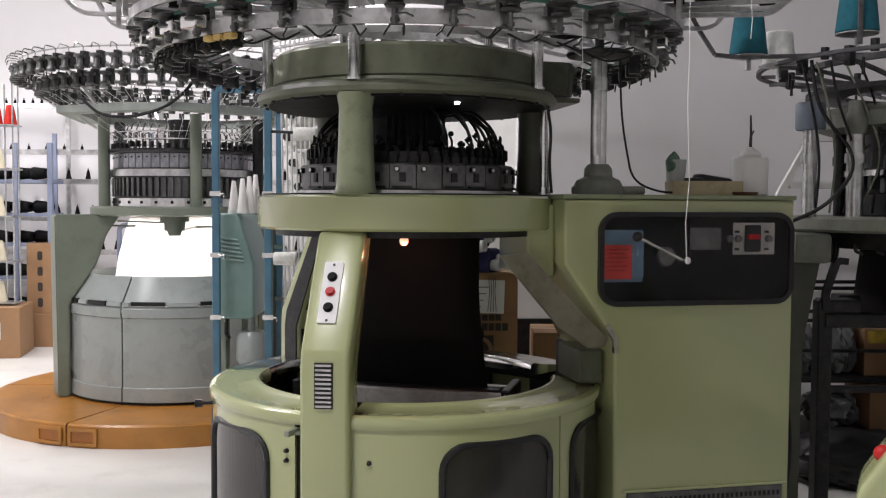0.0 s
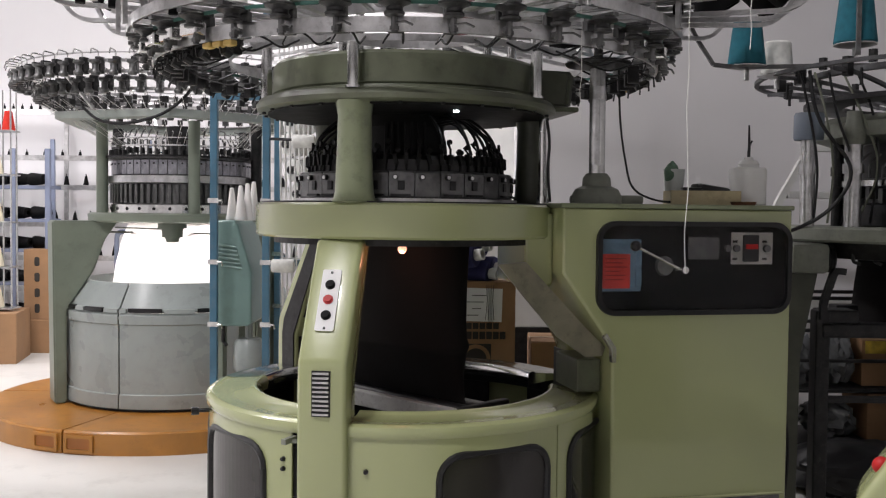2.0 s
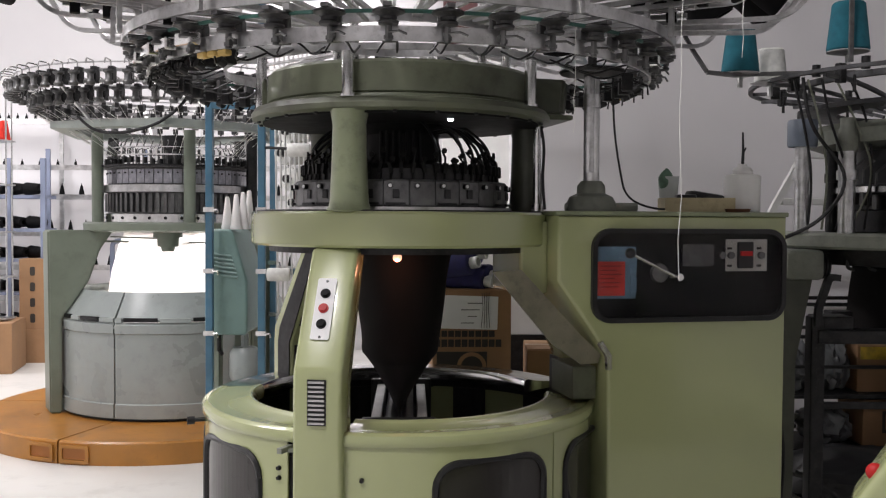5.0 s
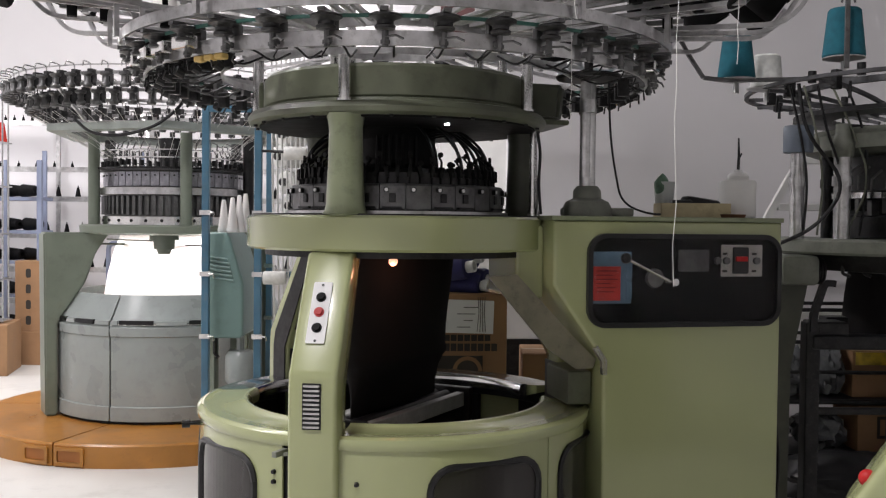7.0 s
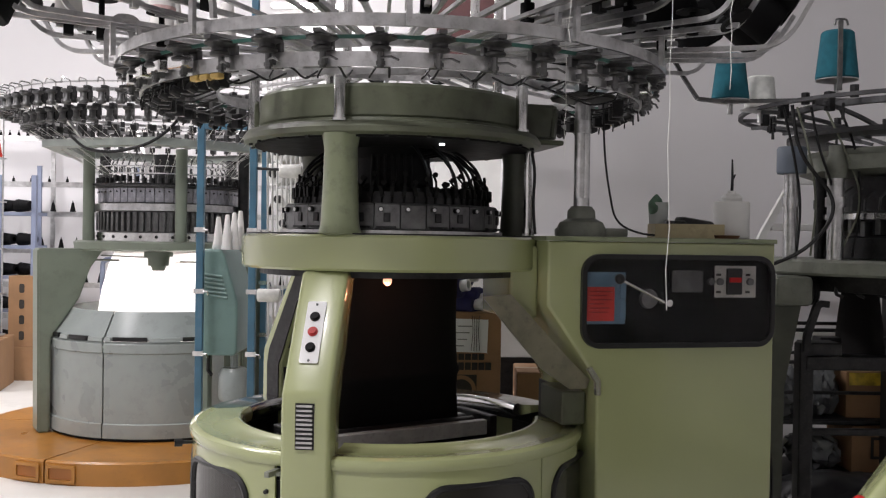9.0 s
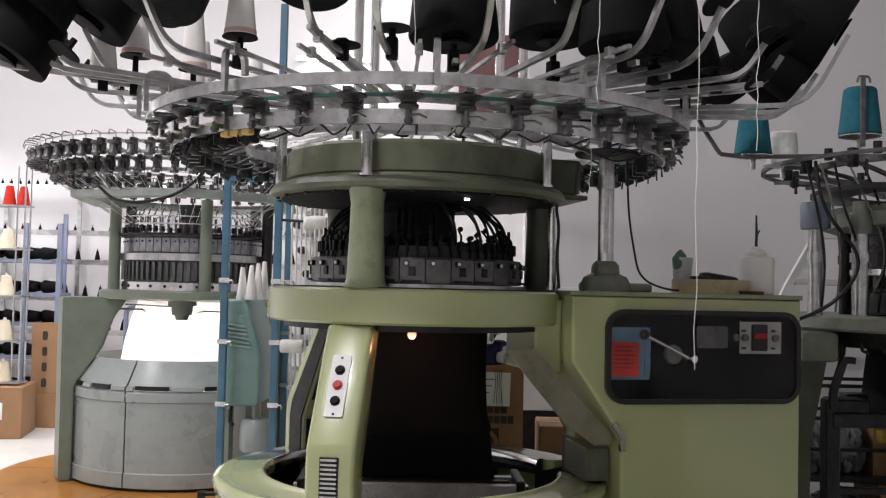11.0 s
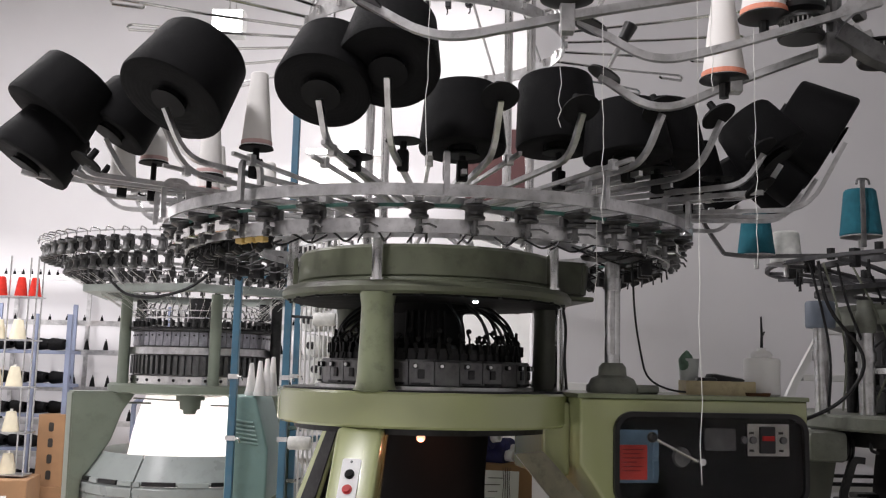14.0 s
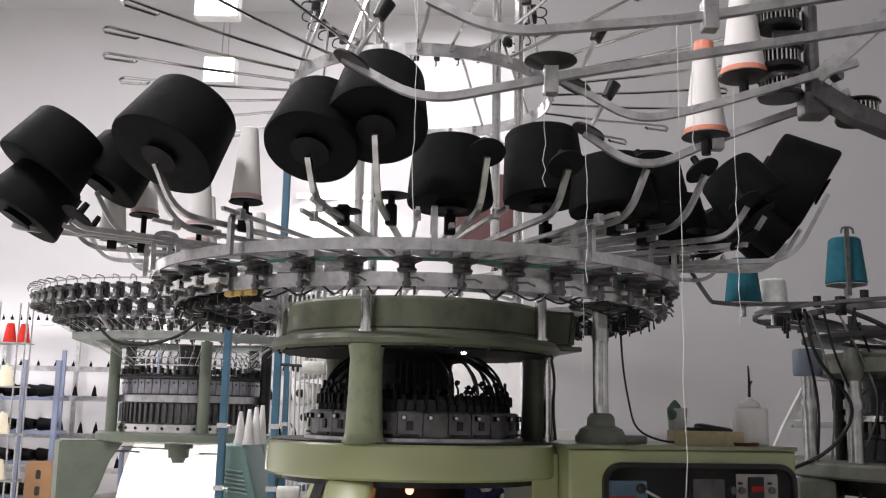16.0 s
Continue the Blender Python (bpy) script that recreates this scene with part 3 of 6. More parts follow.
for a in (-85.5, -57, -30, -150, 10, 40, 80, 120, 160, 200):
    again(hg, pose(0, 0, 0, 0, 0, a), ring)

# creel arms: radial bars that bend up and carry packages
bm = B()
hoop(bm, 0.34, 0.352, 1.945, 1.985, 64)
creel = part("creel_ring", bm, ALU, machine)


def creel_arm(a, r_end, z_end, inner=0.36, drop=0.0, lean=0.54):
    """A square bar from the creel ring outwards, bent up to a package seat. Returns seat and direction."""
    z = 1.965 + drop
    seat = pol(r_end, a, z_end)
    up = Vector((0, 0, math.sqrt(1 - lean * lean))) - pol(lean, a)
    knee = pol(max(inner + 0.15, r_end - (z_end - z) * 0.42), a, z + 0.01)
    bm = B()
    tube(bm, bent([pol(inner, a, z), knee, seat - up * 0.02], 0.09, 5), 0.0105, square=True)
    part("creel_arm", bm, ALU, creel, smooth=False)
    bm = B()
    m = aim(seat, up)
    cyl(bm, 0.052, 0.048, -0.004, 0.004, 24, m)
    cyl(bm, 0.012, 0.010, 0.0, 0.05, 10, m)
    part("package_seat", bm, MATTEBLACK, creel, "black package seat disc", smooth=True)
    return seat, up


def yarn_package(seat, up, r0, r1, h, material, label):
    """A wound tapered package on its seat, with shoulders and a dark core."""
    ob = thing("yarn_package", Matrix.Translation((AX.x, AX.y, 0)) @ aim(seat, up), label, "yarn package", "yarn packages on the creel")
    bm = B()
    lathe(bm, [(0.045, 0.018), (r0 - 0.012, 0.008), (r0 - 0.003, 0.012), (r0, 0.022), (r1, h - 0.012), (r1 - 0.006, h - 0.003), (r1 - 0.018, h), (0.03, h - 0.006)], 56)
    part("winding", bm, material, ob, smooth=True)
    bm = B()
    cyl(bm, 0.044, 0.028, 0.004, h + 0.012, 24)
    part("core", bm, BLACK, ob, smooth=True)
    return ob


def bare_cone(p, h=0.23, top=CONEPAPER, name_label="bare white card yarn cone with pink band", up=(0, 0, 1)):
    ob = thing("yarn_cone", Matrix.Translation((AX.x, AX.y, 0)) @ aim(p, up), name_label, "yarn cone", "white yarn cones")
    bm = B()
    lathe(bm, [(0.001, 0.0), (0.046, 0.0), (0.046, 0.004), (0.026, h), (0.022, h + 0.004), (0.001, h + 0.004)], 28)
    part("cone", bm, CONEPAPER, ob, smooth=True)
    bm = B()
    hoop(bm, 0.044, 0.0468, 0.004, 0.016, 28)
    part("base_band", bm, PALEBAND, ob, "faint pink printed band")
    return ob


def cone_stand(a, r, z0, z1):
    bm = B()
    box(bm, -0.016, 0.016, -0.016, 0.016, -0.03, 0.03, Matrix.Translation(pol(r, a, z0)) @ pose(0, 0, 0, 0, 0, a), 0.004)
    cyl(bm, 0.010, 0.010, z0, z1, 10, Matrix.Translation(pol(r, a)))
    cyl(bm, 0.052, 0.050, z1 - 0.005, z1, 24, Matrix.Translation(pol(r, a)))
    part("cone_stand", bm, MATTEBLACK, creel, "black cone stand disc", smooth=True)
    return pol(r, a, z1 + 0.001)


BLK = "large black yarn package on a bent creel arm"
for a, r, z, r0, r1, h in (
        (-151, 1.36, 2.145, 0.142, 0.122, 0.19), (-153, 1.40, 2.0, 0.135, 0.11, 0.18), (-126, 1.20, 2.12, 0.158, 0.136, 0.215),
        (-152.8, 1.16, 2.135, 0.125, 0.105, 0.17), (-102, 1.20, 2.093, 0.128, 0.108, 0.19), (-93.7, 1.20, 2.148, 0.135, 0.114, 0.205),
        (-136.5, 1.08, 2.145, 0.12, 0.10, 0.17)):
    s, u = creel_arm(a, r, z)
    yarn_package(s, u, r0, r1, h, BLACKYARN, BLK)
for a, r, z, r0, r1, h, lean in ((-13, 1.45, 2.215, 0.15, 0.125, 0.21, 0.86), (-26, 1.25, 2.09, 0.12, 0.10, 0.18, 0.6), (-7, 1.38, 2.12, 0.14, 0.12, 0.2, 0.84), (-2, 1.36, 2.09, 0.13, 0.11, 0.18, 0.82)):
    s, u = creel_arm(a, r, z, lean=lean)
    yarn_package(s, u, r0, r1, h, BLACKYARN, "large black yarn package tilted inward on a creel arm")
# packages that stand upright on the inner seats
for a, r, z, r0, r1, h in ((-81.5, 0.80, 2.03, 0.130, 0.113, 0.205), (-58.9, 0.80, 2.07, 0.132, 0.115, 0.235), (-43, 0.98, 2.03, 0.15, 0.13, 0.19), (-54, 1.02, 2.01, 0.13, 0.11, 0.17), (-20, 0.95, 2.0, 0.13, 0.11, 0.18)):
    bm = B()
    tube(bm, [pol(0.36, a, 1.965), pol(r + 0.05, a, 1.97)], 0.0105, square=True)
    part("creel_arm", bm, ALU, creel)
    s = cone_stand(a, r, 1.98, z)
    yarn_package(s, pol(-0.10, a, 1.0), r0, r1, h, BLACKYARN, "large black yarn package standing on a creel seat")
# empty bent arms
for a, r, z in ((-79, 1.12, 2.12), (-68, 1.15, 2.10), (-57, 1.2, 2.12), (-46, 1.22, 2.14), (-36, 1.25, 2.08), (-32, 1.22, 1.98), (-145, 1.25, 2.0)):
    creel_arm(a, r, z, drop=-0.01 if z < 2.05 else 0.0)
# straight bars between the bent arms
for i in range(30):
    a = -175 + 12 * i + 3 * math.sin(5.0 * i)
    r = 1.02 + 0.16 * math.sin(2.3 * i)
    z = 1.945 + 0.018 * (i % 3)
    bm = B()
    tube(bm, [pol(0.36, a, z), pol(r, a + 4, z + 0.03)], 0.008, square=True)
    bar = part("creel_bar", bm, ALU, creel)
    bm = B()
    box(bm, -0.011, 0.011, -0.011, 0.011, -0.014, 0.018, Matrix.Translation(pol(r - 0.08, a + 3.8, z + 0.025)) @ pose(0, 0, 0, 0, 0, a), 0.003)
    part("clamp", bm, ALU, bar, "dull metal bar clamp")
# far side arms and packages
for i in range(14):
    a = 12 + 14 * i
    s, u = creel_arm(a, 1.25, 2.10)
    if i % 3 == 0 and a < 90:
        yarn_package(s, u, 0.12, 0.10, 0.17, BLACKYARN, BLK)
for a, r, z, full in ((-123.9, 0.90, 2.05, 1), (-161.8, 1.0, 2.09, 1), (-160, 1.1, 2.0, 1), (-164.9, 0.81, 2.07, 1), (-102.1, 0.90, 2.0, 0), (-93.2, 0.90, 2.045, 0), (178, 0.85, 2.05, 1), (165, 0.9, 2.05, 1), (-30, 1.08, 2.03, 0), (150, 0.8, 2.02, 1)):
    s = cone_stand(a, r, 1.985, z)
    if full:
        bare_cone(s, 0.225)

# guide crown with hooked wires above the creel
bm = B()
hoop(bm, 0.497, 0.503, 2.62, 2.665, 72)
crown = part("guide_crown", bm, ALU, machine, "pale metal guide crown ring")
bm = B()
box(bm, 0.49, 0.515, -0.008, 0.008, 2.635, 2.665, I4, 0.002)
tube(bm, [(0.50, 0, 2.66), (0.85, 0, 2.675), (1.17, 0, 2.70)] + [(1.17 + 0.02 * math.sin(t), 0.0, 2.688 + 0.012 * math.cos(t)) for t in (0.8, 1.57, 2.4)] + [(1.08, 0, 2.675), (1.07, 0.003, 2.682)], 0.0055, 6)
w0 = part("hooked_wire", bm, STEEL, crown)
NW = 28
for i in range(1, NW):
    again(w0, pose(0, 0, 0, 0, 0, 360 * i / NW), crown)
bm = B()
hoop(bm, 0.42, 0.426, 2.985, 3.0, 64)
top = part("upper_guide_hoop", bm, STEEL, machine)
bm = B()
box(bm, 0.41, 0.445, -0.012, 0.012, 2.955, 2.99, I4, 0.004)
tube(bm, bent([(0.43, 0.005, 2.985), (0.48, 0.01, 2.98), (0.485, 0.01, 2.95), (0.46, 0.01, 2.94)], 0.02, 3), 0.003, 5)
c0 = part("yarn_clip", bm, IRON, top)
for i in range(1, 30):
    again(c0, pose(0, 0, 0, 0, 0, 12 * i), top)
bm = B()
tube(bm, [pol(0.50, 0, 2.66), pol(0.424, 10, 2.99)], 0.006, 6)
cs = part("crown_strut", bm, STEEL, machine)
for i in range(1, 12):
    again(cs, pose(0, 0, 0, 0, 0, 30 * i), machine)
for x, y in ((0.387, 0.17), (-0.26, 0.27), (0.30, 0.25), (-0.2, 0.33)):
    bm = B()
    cyl(bm, 0.018, 0.018, 1.81, 3.3, 16, Matrix.Translation((x, y, 0)))
    part("creel_column", bm, STEEL, machine, "tall polished steel creel column", smooth=True)

# small warm bulb under the bed ring
bm = B()
bmesh.ops.create_uvsphere(bm, u_segments=14, v_segments=8, radius=0.015, matrix=Matrix.Translation((0.003, -0.36, 1.178)))
part("inspection_bulb", bm, WARMGLOW, machine, "small glowing warm inspection bulb", smooth=True)
bulb = bpy.data.lights.new("inspection_light", "POINT")
bulb.energy, bulb.color, bulb.shadow_soft_size = 0.45, (1.0, 0.36, 0.2), 0.012
new("inspection_light", bulb).matrix_basis = pose(AX.x + 0.003, AX.y - 0.375, 1.155)

# fabric tube that turns with its take-down frame
fabric = thing("fabric_tube", pose(AX.x, AX.y, 0), "black knitted fabric tube drawn flat into rollers", "fabric")
secs = [(1.31, 0.27, 0.21), (1.2, 0.264, 0.186), (1.1, 0.262, 0.17), (1.0, 0.263, 0.156), (0.92, 0.268, 0.146), (0.86, 0.275, 0.139), (0.842, 0.284, 0.14), (0.828, 0.287, 0.137), (0.812, 0.282, 0.122), (0.77, 0.286, 0.088), (0.71, 0.293, 0.048), (0.645, 0.30, 0.010)]


def fabric_rings(bm, rows):
    rings = []
    for z, a, b in rows:
        rings.append([bm.verts.new((a * math.copysign(abs(math.cos(t)) ** 0.9, math.cos(t)) * (1 + 0.006 * math.sin(7 * t + z * 9)), b * math.sin(t) * (1 + 0.02 * math.sin(5 * t + 20 * z)), z)) for t in [2 * math.pi * i / 64 for i in range(64)]])
    for p, q in zip(rings, rings[1:]):
        for i in range(64):
            bm.faces.new((p[i], q[i], q[(i + 1) % 64], p[(i + 1) % 64]))
    return bm


part("tube", fabric_rings(B(), secs[:9]), FABRIC, fabric, smooth=True)
part("flattened_skirt", fabric_rings(B(), secs[8:]), FABRIC, fabric, "fabric drawn flat below the spreader", smooth=True)
takedown = thing("takedown_frame", pose(AX.x, AX.y, 0), "steel takedown roller frame turning under the fabric", "takedown frame")
for y in (-0.026, 0.026):
    bm = B()
    cyl(bm, 0.022, 0.022, -0.35, 0.35, 20, Matrix.Translation((0, y, 0.625)) @ pose(0, 0, 0, 0, 90, 0))
    part("roller", bm, RUBBER, takedown, "black takedown roller", smooth=True)
for y in (-0.095, 0.06):
    bm = B()
    box(bm, -0.40, 0.40, y, y + 0.035, 0.585, 0.64, I4, 0.004)
    part("cross_bar", bm, GALV, takedown, "pale aluminium cross bar")
for x in (-0.40, 0.37):
    bm = B()
    box(bm, x, x + 0.03, -0.12, 0.12, 0.44, 0.66, I4, 0.006)
    plate_ = part("side_plate", bm, IRON, takedown)
    bm = B()
    cyl(bm, 0.05, 0.05, 0.0, 0.02, 20, Matrix.Translation((x + (0.03 if x > 0 else -0.02), 0.02, 0.58)) @ pose(0, 0, 0, 0, 90, 0))
    part("gear", bm, STEEL, plate_, smooth=True)
bm = B()
cyl(bm, 0.075, 0.075, -0.33, 0.33, 32, Matrix.Translation((0, 0, 0.52)) @ pose(0, 0, 0, 0, 90, 0))
part("fabric_roll", bm, FABRIC, takedown, "black fabric roll", smooth=True)
bm = B()
lathe(bm, [(0.01, 0.425), (0.60, 0.425), (0.60, 0.44), (0.01, 0.44)], 48, loop=True)
part("turning_plate", bm, IRON, takedown)
bm = B()
box(bm, 0.1, 0.2, 0.2, 0.36, 0.44, 0.56, I4, 0.01)
box(bm, -0.25, -0.12, -0.34, -0.2, 0.44, 0.56, I4, 0.01)
part("gear_box", bm, ALU, takedown, "cast takedown gear box")

# ---- drive cabinet beside the machine ----
CM = pose(0.488, 3.03, 0, 0, 0, 12.5)
cabinet = thing("drive_cabinet", CM, "olive green sheet metal drive cabinet with smoked window", "cabinet")


def rimmed(bm, outline, y0, y1, bevel):
    slab(bm, outline, y0, y1)
    bmesh.ops.recalc_face_normals(bm, faces=bm.faces)
    front = [e for e in bm.edges if all(abs(v.co.y - y0) < 1e-5 for v in e.verts)]
    bmesh.ops.bevel(bm, geom=front, offset=bevel, segments=3, affect="EDGES", profile=0.5)


bm = B()
rimmed(bm, [(0.0, 1.318), (0.0, 1.10), (0.178, 0.85), (0.185, 0.02), (0.845, 0.02), (0.845, 1.318)], 0.0, 0.55, 0.012)
part("body", bm, OLIVE, cabinet, smooth=True)
bm = B()
box(bm, -0.01, 0.85, -0.004, 0.56, 1.3185, 1.334, I4, 0.003)
part("top_plate", bm, OLIVE_POST, cabinet, "chipped olive top plate")
WX, WZ = 0.475, 1.117
ins, outs = rounded(0.685, 0.285, 0.05, 6), rounded(0.718, 0.318, 0.066, 6)
bm = B()
band(bm, [(x + WX, z + WZ) for x, z in outs], [(x + WX, z + WZ) for x, z in ins], -0.02, 0.004)
window = part("window_seal", bm, RUBBER, cabinet, "black rubber window seal", smooth=False)
bm = B()
slab(bm, [(x + WX, z + WZ) for x, z in ins], -0.003, 0.0)
part("panel", bm, MATTEBLACK, cabinet, "black instrument panel")
bm = B()
box(bm, 0.135, 0.275, -0.006, -0.004, 1.04, 1.215)
lab = part("notice", bm, BLUELABEL, cabinet, "grey blue notice with red field")
bm = B()
box(bm, 0.137, 0.235, -0.0085, -0.0065, 1.05, 1.165)
red = part("red_field", bm, REDLABEL, lab, "red printed field")
bm = B()
for k in range(6):
    box(bm, 0.147, 0.147 + (0.075, 0.06, 0.078, 0.05, 0.072, 0.065)[k], -0.0092, -0.0087, 1.148 - 0.014 * k, 1.152 - 0.014 * k)
part("print_bars", bm, mat("dark_red_print", (0.25, 0.02, 0.02), 0.5), lab)
for z in (1.155, 1.085):
    bm = B()
    box(bm, 0.255, 0.277, -0.010, -0.005, z - 0.03, z + 0.03, I4, 0.002)
    part("fuse", bm, BLUELABEL, cabinet, "small blue fuse block")
bm = B()
cyl(bm, 0.034, 0.03, 0, 0.014, 24, aim((0.36, -0.004, 1.125), (0, -1, 0)))
dial = part("handle_dial", bm, GREYMETAL, cabinet, smooth=True)
bm = B()
cyl(bm, 0.012, 0.012, 0, 0.05, 14, aim((0.398, -0.03, 1.115), (0.1, -1, 0.0)))
tube(bm, [(0.40, -0.06, 1.113), (0.23, -0.075, 1.192)], 0.005, 10)
crank = part("crank_handle", bm, STEEL, cabinet, "chromed crank handle", smooth=True)
bm = B()
bmesh.ops.create_uvsphere(bm, u_segments=16, v_segments=10, radius=0.018, matrix=Matrix.Translation((0.225, -0.075, 1.195)))
part("grip", bm, BLACK, crank, "black ball grip", smooth=True)
bm = B()
slab(bm, [(x + 0.505, z + 1.185) for x, z in rounded(0.115, 0.075, 0.008, 3)], -0.006, -0.003)
part("nameplate", bm, GREYMETAL, cabinet, "dull grey nameplate")
bm = B()
box(bm, 0.607, 0.765, -0.007, -0.003, 1.13, 1.24, I4, 0.0015)
sw = part("switch_panel", bm, DIAL, cabinet, "pale switch panel")
bm = B()
box(bm, 0.648, 0.708, -0.018, -0.007, 1.14, 1.232, I4, 0.004)
s1 = part("main_switch", bm, BLACK, sw, "black main switch")
bm = B()
box(bm, 0.655, 0.70, -0.026, -0.018, 1.183, 1.20, I4, 0.002)
part("rocker", bm, REDPLASTIC, sw, "red switch rocker")
for x in (0.592, 0.625, 0.74):
    bm = B()
    cyl(bm, 0.013, 0.012, 0, 0.012, 14, aim((x, -0.006, 1.185), (0, -1, 0)))
    part("selector_knob", bm, GREYMETAL, sw, smooth=True)
bm = B()
for k in range(4):
    box(bm, 0.612 + 0.032 * (k // 2) * 3.5, 0.63 + 0.032 * (k // 2) * 3.5, -0.0078, -0.0072, 1.145 + 0.06 * (k % 2), 1.153 + 0.06 * (k % 2))
part("print_bars", bm, PRINT, sw)
bm = B()
slab(bm, [(x + WX, z + WZ) for x, z in ins], -0.0155, -0.0125)
pane = mat("acrylic_pane", (0.9, 0.9, 0.9), 0.05)
pb = pane.node_tree.nodes["Principled BSDF"]
pb.inputs["Transmission Weight"].default_value, pb.inputs["IOR"].default_value = 1.0, 1.19
po = part("window_pane", bm, pane, cabinet, "clear acrylic window pane")
po.visible_shadow = False
bm = B()
box(bm, 0.23, 0.815, -0.006, 0.002, 0.06, 0.318, I4, 0.002)
grille = part("grille", bm, GREYMETAL, cabinet, "dark perforated grille")
bm = B()
tube(bm, [(0.215, -0.004, 0.325), (0.825, -0.004, 0.325)], 0.006, 6)
part("grille_trim", bm, OLIVE, cabinet)
bm = B()
for i in range(32):
    for j in range(8):
        box(bm, 0.245 + 0.0177 * i, 0.255 + 0.0177 * i, -0.0075, -0.0055, 0.08 + 0.029 * j, 0.097 + 0.029 * j)
tagged(part("perforations", bm, BLACK, grille), kind="stuff")
# sloping cover plate between bed and cabinet
bm = B()
slab(bm, [(-0.21, 1.128), (-0.11, 1.135), (0.10, 0.915), (0.175, 0.845), (0.165, 0.815), (0.105, 0.812), (0.0, 0.885)], 0.05, 0.062)
part("cover_plate", bm, mat("scuffed_cover", (0.23, 0.215, 0.16), 0.3, 0.4, vary=0.25, scale=9, dirt_amount=0.5), cabinet, "scuffed grey sloping cover plate")
bm = B()
box(bm, 0.085, 0.172, 0.08, 0.30, 0.685, 0.80, I4, 0.006)
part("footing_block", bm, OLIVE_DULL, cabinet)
bm = B()
slab(bm, [(0.155, 0.90), (0.19, 0.85), (0.19, 0.80), (0.175, 0.80), (0.172, 0.845), (0.145, 0.885)], -0.012, 0.01)
part("corner_clip", bm, STEEL, cabinet)
bm = B()
box(bm, 0.0, 0.10, 0.10, 0.45, 1.05, 1.30, pose(-0.10, 0, 0), 0.01)
part("side_box", bm, OLIVE, cabinet)
bm = B()
for k in range(4):
    tube(bm, bent([(0.86 + 0.01 * k, 0.1, 0.62), (0.88 + 0.012 * k, 0.1, 0.45), (0.87 + 0.008 * k, 0.1, 0.2), (0.855, 0.12, 0.1)], 0.1, 4), 0.006, 6)
part("cable_loop", bm, RUBBER, cabinet, "grey looped cable", smooth=True)

# pole that drives the feeder ring
pole = thing("drive_pole", pose(0.622, 3.2, 1.334), "polished steel drive pole on a cast grey base", "drive pole")
bm = B()
lathe(bm, [(0.001, 0.0), (0.088, 0.0), (0.09, 0.02), (0.075, 0.05), (0.05, 0.062), (0.048, 0.09), (0.036, 0.105), (0.001, 0.105)], 28)
box(bm, -0.09, 0.16, -0.03, 0.03, 0.0, 0.03, I4, 0.008)
part("base", bm, CAST, pole, "cast grey pole base", smooth=True)
bm = B()
cyl(bm, 0.019, 0.019, 0.1, 0.49, 20, Matrix.Translation((-0.009, 0, 0)))
cyl(bm, 0.014, 0.014, 0.1, 0.49, 20, Matrix.Translation((0.014, 0.004, 0)))
cyl(bm, 0.030, 0.030, 0.36, 0.405, 20)
cyl(bm, 0.028, 0.028, 0.10, 0.135, 20)
part("shaft", bm, ALU, pole, smooth=True)
bm = B()
lathe(bm, [(0.001, 0.47), (0.045, 0.465), (0.11, 0.475), (0.115, 0.483), (0.11, 0.49), (0.04, 0.50), (0.001, 0.50)], 36)
part("pulley", bm, IRON, pole, "dark flat drive pulley", smooth=True)
bm = B()
cyl(bm, 0.016, 0.016, 0.49, 0.58, 14)
part("spindle", bm, IRON, pole)
cab = thing("black_cable", pose(0.675, 3.22, 1.334), "thin black cable from feeder ring to cabinet", "cable")
bm = B()
tube(bm, bent([(0.02, 0, 0.50), (0.03, 0, 0.25), (0.07, 0, 0.05), (0.16, 0.0, 0.01), (0.3, 0.02, 0.008)], 0.12, 5), 0.0038, 6)
part("cable", bm, RUBBER, cab, smooth=True)

# clutter on the cabinet
jar = thing("plastic_jar", pose(1.19, 3.33, 1.334), "milky plastic oil jar with brush in its lid", "jar")
bm = B()
lathe(bm, [(0.001, 0.0), (0.060, 0.0), (0.065, 0.006), (0.064, 0.06), (0.066, 0.125), (0.062, 0.135), (0.035, 0.139), (0.001, 0.139)], 28)
part("body", bm, WHITEPLASTIC, jar, smooth=True)
bm = B()
lathe(bm, [(0.001, 0.139), (0.036, 0.139), (0.038, 0.15), (0.03, 0.162), (0.016, 0.165), (0.014, 0.175), (0.001, 0.175)], 20)
part("lid", bm, WHITEPLASTIC, jar, smooth=True)
bm = B()
tube(bm, [(0, 0, 0.16), (0.002, 0, 0.22), (0.0, 0, 0.29)], [0.006, 0.005, 0.003], 7)
tube(bm, [(0.003, 0, 0.215), (0.012, 0, 0.235)], 0.003, 5)
part("brush", bm, IRON, jar, "dark brush handle")
cup = thing("plastic_cup", pose(0.93, 3.36, 1.334), "clear plastic cup with green rag", "cup")
bm = B()
lathe(bm, [(0.001, 0.0), (0.028, 0.0), (0.038, 0.13), (0.036, 0.13), (0.026, 0.004), (0.001, 0.004)], 24)
part("beaker", bm, mat("cloudy_cup", (0.45, 0.48, 0.46), 0.25, vary=0.1), cup, smooth=True)
bm = B()
bmesh.ops.create_icosphere(bm, subdivisions=3, radius=0.03, matrix=Matrix.Translation((-0.012, -0.012, 0.115)) @ Matrix.Diagonal((0.9, 0.8, 1.4, 1)))
for v in bm.verts:
    v.co += v.co.normalized() * 0.012 * noise.noise(v.co * 60)
part("rag", bm, mat("green_rag", (0.10, 0.17, 0.12), 0.9, vary=0.4, scale=40), cup, "crumpled grey green rag", smooth=True)
